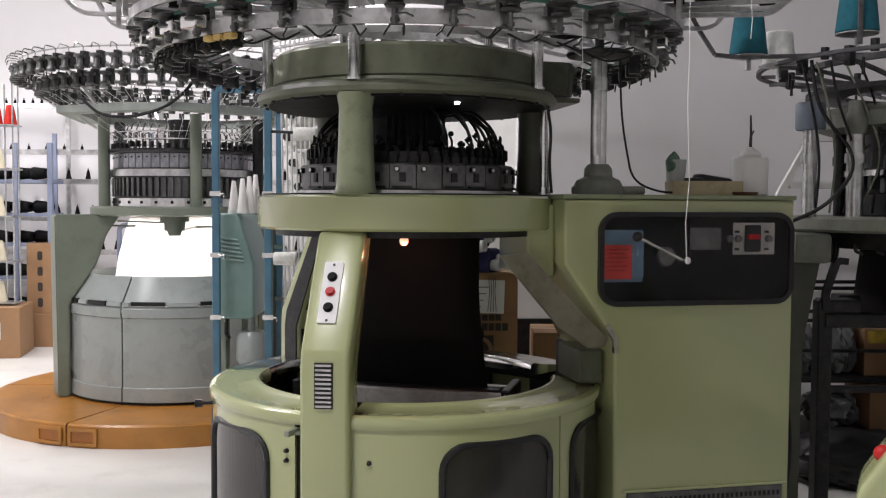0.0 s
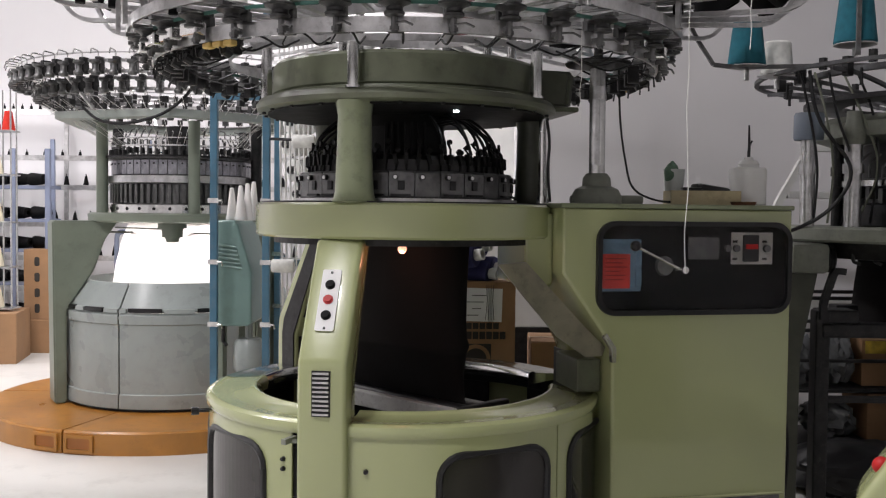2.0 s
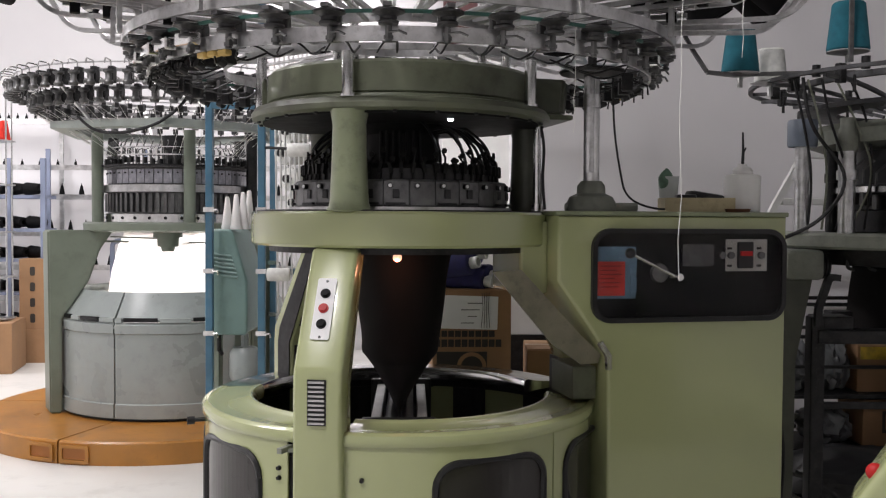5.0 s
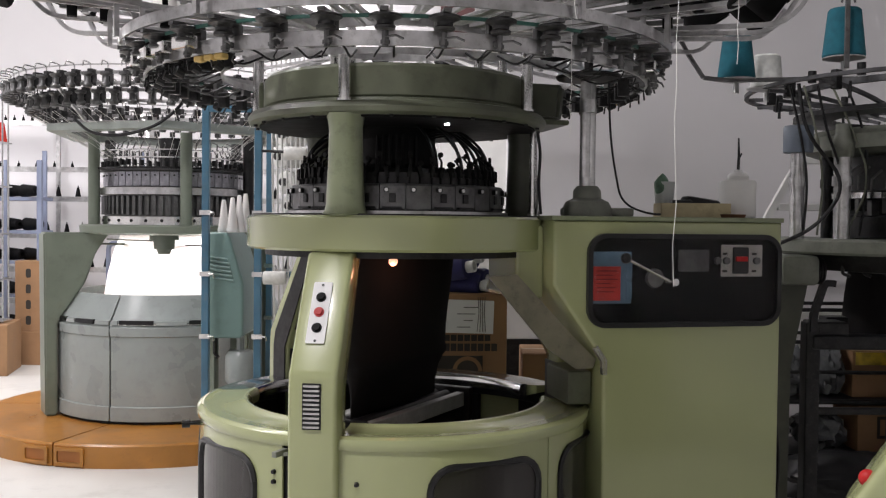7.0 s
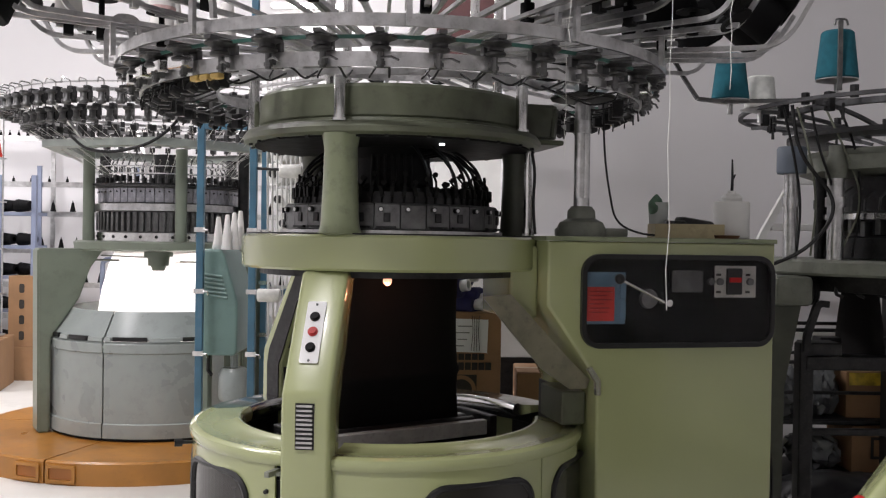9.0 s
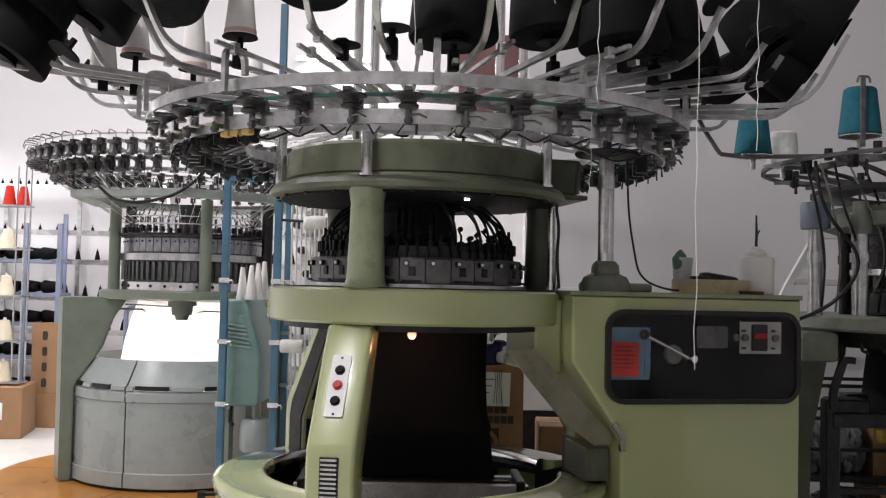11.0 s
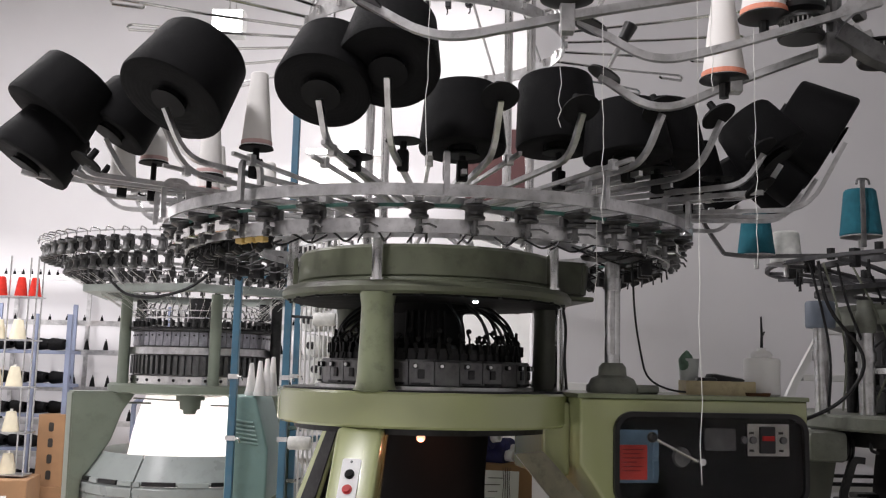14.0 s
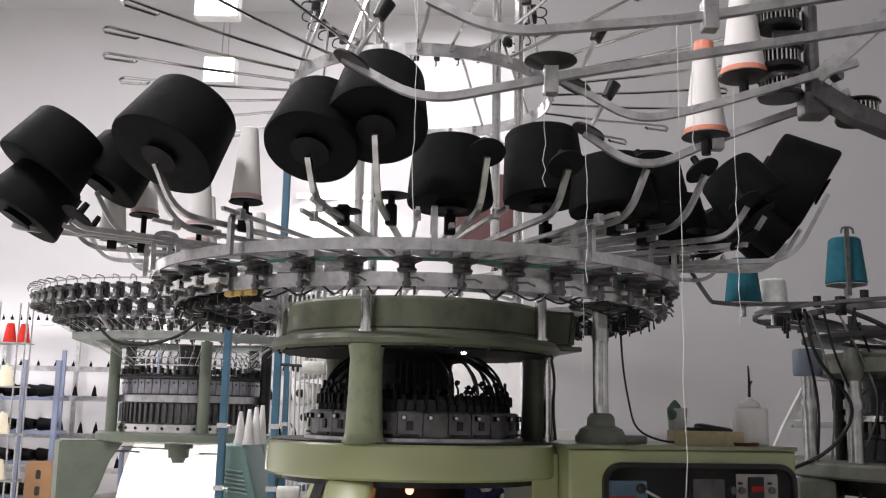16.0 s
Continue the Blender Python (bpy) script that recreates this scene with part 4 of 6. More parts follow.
tb = thing("cardboard_tray", pose(1.0, 3.27, 1.334), "small beige cardboard tray with tools", "tray")
bm = B()
box(bm, -0.11, 0.13, -0.05, 0.07, 0.0, 0.006)
for c in ((-0.11, 0.13, -0.053, -0.05), (-0.11, 0.13, 0.07, 0.073), (-0.113, -0.11, -0.05, 0.07), (0.13, 0.133, -0.05, 0.07)):
    box(bm, *c, 0.0, 0.05)
part("tray", bm, mat("beige_card", (0.42, 0.36, 0.22), 0.7, dirt_amount=0.4), tb)
bm = B()
box(bm, -0.03, 0.10, -0.03, 0.04, 0.035, 0.075, pose(0, 0, 0, 0, 8, 10), 0.012)
box(bm, -0.07, 0.0, -0.04, -0.0, 0.03, 0.062, I4, 0.006)
part("tool_case", bm, BLACK, tb, "black tool case", smooth=True)
rust = thing("rusty_tin_lid", pose(1.14, 3.235, 1.334), "flat rusty brown tin lid", "lid")
bm = B()
lathe(bm, [(0.001, 0.0), (0.045, 0.0), (0.05, 0.012), (0.046, 0.012), (0.042, 0.004), (0.001, 0.004)], 20)
part("tin", bm, mat("rust", (0.14, 0.06, 0.025), 0.7, 0.3, vary=0.4, scale=30), rust)

# ---- second knitting machine on its plinth ----
A2 = Vector((-1.59, 6.05, 0))
plinth = thing("plinth", pose(A2.x, A2.y - 0.06, 0), "round orange painted wooden plinth under a machine", "plinth")
for a0, a1 in ((-179.5, -106.8), (-106.2, -20), (-19.4, 80), (80.6, 180)):
    bm = B()
    prof = [(0.02, 0.0), (1.14, 0.0), (1.14, 0.115), (1.13, 0.125), (0.02, 0.125)]
    lathe(bm, prof, 30, a0, a1, loop=True)
    part("segment", bm, ORANGE, plinth, smooth=True)
for a in (-112, -101.5):
    bm = B()
    band(bm, rounded(0.17, 0.095, 0.012, 3), rounded(0.135, 0.06, 0.01, 3), -0.012, 0.0, pose(0, 0, 0.058, 0, 0, a + 90) @ Matrix.Translation((0, -1.139, 0)))
    notch = part("notch_frame", bm, ORANGE, plinth)
    bm = B()
    box(bm, -0.066, 0.066, -0.0035, -0.001, -0.029, 0.029, pose(0, 0, 0.058, 0, 0, a + 90) @ Matrix.Translation((0, -1.139, 0)))
    part("notch", bm, mat("shadowed_notch_wood", (0.30, 0.11, 0.025), 0.6), notch)
m2 = thing("knitting_machine", pose(A2.x, A2.y, 0.125), "grey green circular knitting machine with white fabric", "knitting machine", "circular knitting machines")
# skirt of two curved panels with sloping lids
for a0, a1 in ((-160, -105.2), (-104.4, -40), (-39, 60), (61, 190)):
    bm = B()
    lathe(bm, [(0.70, 0.02), (0.715, 0.02), (0.715, 0.10), (0.707, 0.105), (0.707, 0.505), (0.715, 0.51), (0.715, 0.56), (0.70, 0.575), (0.69, 0.565)], 24, a0, a1, loop=True)
    part("skirt_panel", bm, GREYPAINT, m2, smooth=True)
    bm = B()
    lathe(bm, [(0.69, 0.580), (0.704, 0.588), (0.60, 0.74), (0.587, 0.74)], 24, a0 + 0.1, a1 - 0.1, loop=True)
    part("sloping_lid", bm, GREYPAINT, m2, smooth=True)
for a, w in ((-140, 4.5), (-120, 6), (-92, 8), (-60, 8)):
    bm = B()
    lathe(bm, [(0.695, 0.578), (0.715, 0.578), (0.712, 0.602), (0.69, 0.602)], 6, a - w, a + w, loop=True)
    part("lid_slot", bm, BLACK, m2, smooth=True)
for a0, a1 in ((-134, -127), (-113, -105.3), (-104.3, -101), (-83, -69)):
    bm = B()
    lathe(bm, [(0.700, 0.575), (0.716, 0.575), (0.713, 0.598), (0.69, 0.60)], 6, a0, a1, loop=True)
    part("lid_lip", bm, GREYPAINT, m2, smooth=True)
bm = B()
lathe(bm, [(0.707, 0.535), (0.712, 0.538), (0.712, 0.548), (0.707, 0.551)], 60, -160, -40, loop=True)
part("skirt_bead", bm, GREYPAINT, m2, smooth=True)
# side frames
for a, mt in ((-150, GREENPAINT), (-36, GREENPAINT), (95, GREENPAINT)):
    m = pose(0, 0, 0, 0, 0, a)
    bm = B()
    vs = [[bm.verts.new(m @ Vector((r, y, z))) for r, z in ((0.42, 1.10), (0.80, 1.10), (0.79, 0.0), (0.72, 0.0), (0.72, 0.56), (0.56, 0.80), (0.50, 0.98))] for y in (-0.10, 0.10)]
    bm.faces.new(vs[0])
    bm.faces.new(vs[1][::-1])
    for i in range(7):
        bm.faces.new((vs[0][i], vs[1][i], vs[1][(i + 1) % 7], vs[0][(i + 1) % 7]))
    bmesh.ops.recalc_face_normals(bm, faces=bm.faces)
    bmesh.ops.bevel(bm, geom=list(bm.edges), offset=0.01, segments=2, affect="EDGES")
    part("side_frame", bm, mt, m2, smooth=True)
bm = B()
lathe(bm, [(0.26, 1.09), (0.54, 1.09), (0.57, 1.10), (0.575, 1.14), (0.56, 1.15), (0.26, 1.15)], 72, loop=True)
part("bed_plate", bm, GREENPAINT, m2, smooth=True)
for a in (-147, -67, -10, 51, 100, 160):
    bm = B()
    cyl(bm, 0.035, 0.035, 1.15, 1.70, 16, Matrix.Translation(pol(0.50, a)))
    part("post", bm, GREENPAINT if a in (-147, -67) else IRON, m2, smooth=True)
bm = B()
hexa = [pol(0.80, 60 * i - 20) for i in range(6)]
inner = [pol(0.66, 60 * i - 20) for i in range(6)]
for z0, z1 in ((1.70, 1.742),):
    v = [[bm.verts.new((p.x, p.y, z)) for p in o] for o in (hexa, inner) for z in (z0, z1)]
    for i in range(6):
        j = (i + 1) % 6
        for p, q in ((0, 1), (1, 3), (3, 2), (2, 0)):
            bm.faces.new((v[p][i], v[p][j], v[q][j], v[q][i]))
part("top_frame", bm, mat("pale_grey_green_enamel", (0.38, 0.42, 0.39), 0.45, dirt_amount=0.2), m2)
# head
CAMPLATE = mat("brushed_cam_steel", (0.30, 0.30, 0.33), 0.35, 0.7, vary=0.25, scale=30, dirt=(0.05, 0.05, 0.06), dirt_amount=0.5)
bm = B()
lathe(bm, [(0.25, 1.15), (0.42, 1.15), (0.42, 1.20), (0.395, 1.205), (0.395, 1.33), (0.43, 1.335), (0.43, 1.375), (0.40, 1.38), (0.40, 1.475), (0.43, 1.48), (0.43, 1.495), (0.25, 1.495)], 72, loop=True)
h2 = part("knitting_head", bm, GREYMETAL, m2, "dark knitting head with steel rings", smooth=True)
h2.matrix_basis = Matrix.Diagonal((1.06, 1.06, 1.0, 1.0))
bm = B()
lathe(bm, [(0.42, 1.334), (0.464, 1.334), (0.464, 1.376), (0.42, 1.376)], 72, loop=True)
part("steel_ring", bm, ALU, m2)
bm = B()
lathe(bm, [(0.42, 1.15), (0.455, 1.15), (0.455, 1.20), (0.42, 1.20)], 72, loop=True)
part("steel_ring", bm, STEEL, m2)
bm = B()
box(bm, 0.392, 0.418, -0.010, 0.010, 1.212, 1.326, I4, 0.002)
t0 = part("needle_guide", bm, GREYMETAL, h2)
for i in range(1, 64):
    again(t0, pose(0, 0, 0, 0, 0, 360 * i / 64), h2)
bm = B()
box(bm, 0.40, 0.407, -0.0245, 0.0245, 1.385, 1.472, I4, 0.002)
t1 = part("cam_plate", bm, CAMPLATE, h2)
for i in range(1, 48):
    again(t1, pose(0, 0, 0, 0, 0, 7.5 * i), h2)
bm = B()
cyl(bm, 0.006, 0.005, 0, 0.005, 8, aim((0.407, 0, 1.45), (1, 0, 0)))
cs = part("cam_screw", bm, IRON, h2)
for i in range(1, 48):
    again(cs, pose(0, 0, 0, 0, 0, 7.5 * i), h2)
bm = B()
cyl(bm, 0.010, 0.009, 0, 0.004, 10, aim((0.455, 0, 1.176), (1, 0, 0)))
cs = part("ring_screw", bm, IRON, m2)
for i in range(1, 30):
    again(cs, pose(0, 0, 0, 0, 0, 12 * i), m2)
bm = B()
hoop(bm, 0.44, 0.485, 1.487, 1.499, 72)
part("dark_ring", bm, IRON, m2)
bm = B()
hoop(bm, 0.425, 0.433, 1.555, 1.563, 72)
hoop(bm, 0.45, 0.456, 1.60, 1.606, 72)
part("guide_ring", bm, STEEL, m2)
rnd = random.Random(12)
bm = B()
for i in range(64):
    a = 360 * i / 64 + rnd.uniform(-2, 2)
    tube(bm, [pol(0.42, a, 1.555), pol(rnd.uniform(0.5, 0.62), a + rnd.uniform(-6, 6), 1.66), pol(0.84, a + rnd.uniform(-3, 3), 1.80)], 0.0016, 3)
tagged(part("running_yarn", bm, WHITEYARN, m2, "thin white running yarns"), kind="stuff")
rnd = random.Random(11)
bm = B()
tube(bm, [(0.40, 0, 1.495), (0.40, 0, 1.56)], 0.006, 5)
cyl(bm, 0.008, 0.008, 1.55, 1.585, 8, Matrix.Translation((0.40, 0.0, 0)))
tube(bm, [(0.40, 0, 1.60), (0.39, 0.01, 1.64), (0.36, 0.0, 1.65)], 0.004, 4)
box(bm, 0.375, 0.395, -0.008, 0.008, 1.50, 1.53)
y0_ = part("yarn_guide", bm, GREYMETAL, h2)
bm = B()
cyl(bm, 0.012, 0.012, 1.50, 1.535, 8, Matrix.Translation((0.41, 0.018, 0)))
y1_ = part("guide_block", bm, BLACK, h2)
for i in range(1, 56):
    m = pose(0, 0, rnd.uniform(-0.01, 0.012), 0, 0, 360 * i / 56)
    again(y0_, m, h2)
    again(y1_, m, h2)
bm = B()
cyl(bm, 0.10, 0.10, 1.49, 1.70, 28)
part("centre_hub", bm, IRON, m2, smooth=True)
# two tiers of feeders
for z, r, n in ((1.945, 0.985, 60), (1.868, 0.85, 52)):
    bm = B()
    hoop(bm, r - 0.055, r - 0.045, z - 0.03, z - 0.012, 80)
    hoop(bm, r - 0.055, r - 0.045, z + 0.03, z + 0.048, 80)
    hoop(bm, r - 0.025, r - 0.018, z + 0.075, z + 0.082, 80)
    tier = part("feeder_tier", bm, mat("pale_feeder_metal", (0.42, 0.42, 0.42), 0.35, 0.8, vary=0.3, scale=15, dirt=(0.06, 0.055, 0.05), dirt_amount=0.6), m2, "bright feeder tier ring")
    bm = B()
    box(bm, r - 0.06, r - 0.01, -0.016, 0.016, z - 0.035, z + 0.055, I4, 0.004)
    fb = part("feeder", bm, WHEEL, tier)
    bm = B()
    lathe(bm, [(0.001, z - 0.05), (0.022, z - 0.05), (0.027, z - 0.035), (0.017, z - 0.02), (0.017, z + 0.01), (0.03, z + 0.018), (0.03, z + 0.03), (0.001, z + 0.034)], 14, m=Matrix.Translation((r + 0.01, 0, 0)))
    fw = part("wheel", bm, GREYMETAL, fb, "dark feeder wheel", smooth=True)
    bm = B()
    tube(bm, bent([(r - 0.02, 0.0, z + 0.05), (r - 0.02, 0.0, z + 0.085), (r + 0.05, 0.0, z + 0.09), (r + 0.055, 0, z + 0.06)], 0.015, 3), 0.004, 5)
    fe = part("yarn_eye", bm, STEEL, fb)
    for i in range(1, n):
        c = again(fb, pose(0, 0, 0, 0, 0, 360 * i / n), tier)
        again(fw, I4, c)
        again(fe, I4, c)
for a in range(0, 360, 60):
    bm = B()
    tube(bm, [pol(0.66, a, 1.72), pol(0.80, a, 1.84), pol(0.92, a, 1.95)], 0.012, square=True)
    part("tier_bracket", bm, ALU, m2)
bm = B()
hoop(bm, 0.55, 0.70, 1.743, 1.747, 64)
part("oil_tray", bm, STEEL, m2)
bm = B()
for i in range(44):
    box(bm, 0.735, 0.775, -0.018, 0.018, 1.775, 1.812, pose(0, 0, 0, 0, 0, 360 / 44 * i), 0.004)
    cyl(bm, 0.007, 0.007, 1.747, 1.78, 6, Matrix.Translation(pol(0.75, 360 / 44 * i)))
tagged(part("lubricator", bm, WHEEL, m2), kind="stuff")
# white fabric drawn down inside, lit through by an added lamp
bm = B()
lathe(bm, [(0.30, 1.09), (0.335, 1.0), (0.375, 0.85), (0.40, 0.70), (0.40, 0.45)], 48)
wf = tagged(part("fabric_tube", bm, WHITEFABRIC, None, smooth=True), "white knitted fabric tube hanging inside machine", "fabric")
wf.matrix_basis = pose(A2.x - 0.03, A2.y, 0.125)
bm = B()
cyl(bm, 0.085, 0.085, 1.06, 1.09, 20, Matrix.Translation(pol(0.41, -83)))
cyl(bm, 0.06, 0.065, 1.005, 1.06, 20, Matrix.Translation(pol(0.41, -83)))
cyl(bm, 0.035, 0.045, 0.975, 1.005, 16, Matrix.Translation(pol(0.41, -83)))
part("gear_cap", bm, GREENPAINT, m2, smooth=True)
bm = B()
tube(bm, [pol(0.46, -150, 1.03), pol(0.44, -40, 1.025)], 0.007, 6)
part("control_rod", bm, CAST, m2)
bm = B()
tube(bm, [pol(0.44, -140, 1.06), pol(0.42, -75, 1.05)], 0.005, 6)
part("control_rod", bm, CAST, m2)
# tube and area light added inside to make the white fabric glow
bm = B()
tube(bm, [pol(0.47, 60, 1.0), pol(0.45, 120, 1.0)], 0.014, 10)
part("added_glow_tube", bm, TUBE, m2, "added glowing tube behind the white fabric", smooth=True)
area_lamp(A2.x, A2.y, 1.205, 0.40, 0.40, 20)
# gear housing
gh = thing("gear_housing", pose(-1.11, 4.78, 0), "teal painted gear housing with louvres", "machine housing")
bm = B()
rimmed(bm, [(0.0, 1.245), (0.0, 0.70), (0.20, 0.70), (0.22, 0.72), (0.22, 0.98), (0.15, 1.22), (0.13, 1.245)], 0.0, 0.45, 0.014)
part("body", bm, TEALPAINT, gh, smooth=True)
bm = B()
tube(bm, [(0.03, -0.004, 0.004), (0.14, -0.004, -0.012)], 0.007, 6)
l0 = part("louvre", bm, TEALPAINT, gh, smooth=True)
l0.matrix_basis = pose(0, 0, 1.12)
for i in range(1, 6):
    again(l0, pose(0.006 * i, 0, 1.12 - 0.022 * i), gh)
bm = B()
box(bm, 0.0, 0.05, 0.1, 0.2, 0.0, 0.70, I4, 0.004)
box(bm, 0.10, 0.15, 0.25, 0.35, 0.0, 0.70, I4, 0.004)
part("stand", bm, GREENPAINT, gh)
bm = B()
lathe(bm, [(0.001, 0.46), (0.07, 0.46), (0.08, 0.48), (0.08, 0.60), (0.06, 0.63), (0.001, 0.63)], 24, m=Matrix.Translation((0.19, 0.08, 0)))
tube(bm, [(0.19, 0.08, 0.62), (0.19, 0.08, 0.70)], 0.02, 8)
part("oil_cup", bm, GREYPAINT, gh, "grey oil canister", smooth=True)
bm = B()
tube(bm, [(0.07, 0.02, 0.70), (0.07, 0.02, 0.62), (0.09, 0.01, 0.60)], 0.010, 8)
part("valve", bm, IRON, gh)
for i, (x, y) in enumerate(((0.10, 0.08), (0.15, 0.06), (0.178, 0.1), (0.19, 0.2))):
    ob = thing("yarn_cone", pose(-1.11 + x, 4.78 + y, 1.245), "slim white bare yarn cone on gear housing", "yarn cone", "white yarn cones")
    bm = B()
    lathe(bm, [(0.001, 0.0), (0.030, 0.0), (0.030, 0.005), (0.011, 0.165 + 0.012 * i), (0.008, 0.17 + 0.012 * i), (0.001, 0.17 + 0.012 * i)], 20)
    part("cone", bm, CONEPAPER, ob, smooth=True)
    bm = B()
    hoop(bm, 0.0285, 0.0315, 0.005, 0.02, 20)
    part("base_band", bm, WHITEPLASTIC, ob)

# blue side creel frame
fr = thing("creel_frame", pose(0, 0, 0), "blue painted steel creel frame with white bobbins", "creel frame")
for x, y in ((-1.05, 4.64), (-0.79, 4.64), (-0.60, 5.3), (-0.9, 5.6)):
    bm = B()
    box(bm, x - 0.018, x + 0.018, y - 0.018, y + 0.018, 0.0, 2.75 if y < 5 and x > -1.0 else 1.90, I4, 0.004)
    post = part("post", bm, BLUEPAINT, fr)
    for z in (1.345, 1.04, 0.73):
        bm = B()
        box(bm, x - 0.026, x + 0.026, y - 0.028, y - 0.021, z - 0.012, z + 0.012)
        tube(bm, [(x + 0.02, y - 0.03, z), (x + 0.045, y - 0.035, z), (x + 0.05, y - 0.035, z - 0.02)], 0.005, 5)
        part("clip", bm, STEEL, post)
for p, q in (((-1.05, 4.64, 1.86), (-0.79, 4.64, 1.86)), ((-0.79, 4.64, 1.02), (-0.60, 5.3, 1.02)), ((-0.79, 4.64, 1.8), (-0.60, 5.3, 1.8))):
    bm = B()
    tube(bm, [p, q], 0.022, square=True)
    part("rail", bm, BLUEPAINT, fr)
bm = B()
tube(bm, [(-0.79, 4.64, 1.655), (-0.60, 4.60, 1.645)], 0.008, 6)
part("peg", bm, IRON, fr)
for i, (x, z, y) in enumerate(((-0.66, 1.39, 5.2), (-0.69, 1.52, 5.2), (-0.72, 1.66, 5.2), (-0.66, 1.27, 5.2), (-0.70, 1.78, 5.2), (-0.60, 1.5, 5.35), (-0.58, 1.65, 5.35))):
    ob = thing("yarn_bobbin", Matrix.Translation((x, y, z)) @ pose(0, 0, 0, 90, 0, -28), "white wound yarn bobbin on creel peg", "yarn bobbin", "white bobbins on the creel frame")
    bm = B()
    lathe(bm, [(0.022, -0.09), (0.05, -0.088), (0.055, -0.08), (0.065, 0.08), (0.06, 0.09), (0.022, 0.092)], 24)
    part("winding", bm, WHITEYARN, ob, smooth=True)
    bm = B()
    cyl(bm, 0.022, 0.022, -0.095, 0.12, 14)
    part("core", bm, BLACK, ob, smooth=True)
for x, z in ((-0.60, 1.64), (-0.70, 1.025)):
    ob = thing("yarn_bobbin", Matrix.Translation((x, 4.60, z)) @ pose(0, 0, 0, 0, 90, 0), "short white bobbin on a horizontal peg", "yarn bobbin", "white bobbins on the creel frame")
    bm = B()
    lathe(bm, [(0.008, -0.055), (0.03, -0.055), (0.033, -0.05), (0.033, 0.05), (0.03, 0.055), (0.008, 0.055)], 20)
    part("winding", bm, WHITEYARN, ob, smooth=True)
bm = B()
tube(bm, [(0, 0, 0.3), (-0.02, 0, 1.2), (-0.035, 0, 2.2)], 0.0055, 5)
yt = part("yarn_tube", bm, WHITEPLASTIC, fr, "white plastic yarn tube")
yt.matrix_basis = pose(-0.73, 4.85, 0)
for i in range(1, 9):
    again(yt, pose(-0.73 + 0.02 * i, 4.85 + 0.03 * i, 0), fr)

bm = B()
tube(bm, bent([pol(0.80, -118, 1.75), pol(0.83, -108, 1.66), pol(0.84, -95, 1.645), pol(0.83, -82, 1.70), pol(0.80, -74, 1.80), pol(0.84, -70, 1.88)], 0.08, 4), 0.009, 8)
part("drooping_cable", bm, RUBBER, m2, "black drooping cable", smooth=True)

# added inner shell that blocks lamp light leaking past skirt and lids
bm = B()
lathe(bm, [(0.67, 0.0), (0.685, 0.0), (0.685, 0.56), (0.67, 0.56)], 60, loop=True)
lathe(bm, [(0.01, 0.40), (0.67, 0.40), (0.67, 0.42), (0.01, 0.42)], 40, loop=True)
lathe(bm, [(0.668, 0.575), (0.684, 0.580), (0.588, 0.722), (0.578, 0.715)], 60, -158, -42, loop=True)
part("skirt_light_blocker", bm, IRON, m2)

# ---- third machine, dark, at the right ----
A3 = Vector((2.35, 4.15, 0))
OLDGREY = mat("worn_grey_steel", (0.10, 0.10, 0.105), 0.5, 0.5, vary=0.3, scale=20, dirt=(0.02, 0.02, 0.02), dirt_amount=0.6)
m3 = thing("knitting_machine", pose(A3.x, A3.y, 0), "grey small circular knitting machine in shade", "knitting machine", "circular knitting machines")
bm = B()
lathe(bm, [(0.40, 1.19), (0.745, 1.19), (0.755, 1.20), (0.755, 1.245), (0.745, 1.255), (0.40, 1.255)], 80, loop=True)
part("bed_plate", bm, CAST, m3, "dull grey bed plate", smooth=True)
bm = B()
lathe(bm, [(0.30, 1.10), (0.62, 1.12), (0.66, 1.19), (0.30, 1.19)], 60, loop=True)
part("bed_hub", bm, IRON, m3, smooth=True)
for p, mt, r in (((1.64, 3.95), ALU, 0.03), ((1.812, 3.9), ALU, 0.034), ((1.70, 4.1), IRON, 0.02), ((1.87, 4.2), IRON, 0.025), ((2.2, 3.6), STEEL, 0.03), ((2.7, 3.9), STEEL, 0.03)):
    bm = B()
    cyl(bm, r, r, 1.255, 1.62, 18, Matrix.Translation((p[0] - A3.x, p[1] - A3.y, 0)))
    cyl(bm, r * 1.25, r * 1.25, 1.48, 1.52, 18, Matrix.Translation((p[0] - A3.x, p[1] - A3.y, 0)))
    part("column", bm, mt, m3, "polished steel column" if mt in (STEEL, ALU) else "", smooth=True)
bm = B()
lathe(bm, [(0.001, 1.62), (0.058, 1.62), (0.062, 1.628), (0.062, 1.725), (0.056, 1.735), (0.001, 1.735)], 28, m=Matrix.Translation((1.64 - A3.x, 3.95 - A3.y, 0)))
part("motor_cap", bm, mat("blue_grey_enamel", (0.16, 0.19, 0.24), 0.45, dirt_amount=0.2), m3, "blue grey motor cap", smooth=True)
bm = B()
lathe(bm, [(0.001, 1.60), (0.042, 1.60), (0.045, 1.62), (0.045, 1.66), (0.032, 1.70), (0.032, 1.74), (0.001, 1.74)], 24, m=Matrix.Translation((1.812 - A3.x, 3.9 - A3.y, 0)))
part("column_cap", bm, CAST, m3, smooth=True)
bm = B()
lathe(bm, [(0.2, 1.65), (0.50, 1.62), (0.56, 1.64), (0.57, 1.70), (0.54, 1.73), (0.2, 1.73)], 60, loop=True)
part("top_dish", bm, CAST, m3, "dull grey top dish", smooth=True)
bm = B()
lathe(bm, [(0.1, 1.26), (0.46, 1.26), (0.46, 1.35), (0.40, 1.36), (0.40, 1.43), (0.45, 1.44), (0.45, 1.46), (0.36, 1.47), (0.36, 1.62), (0.1, 1.62)], 60, loop=True)
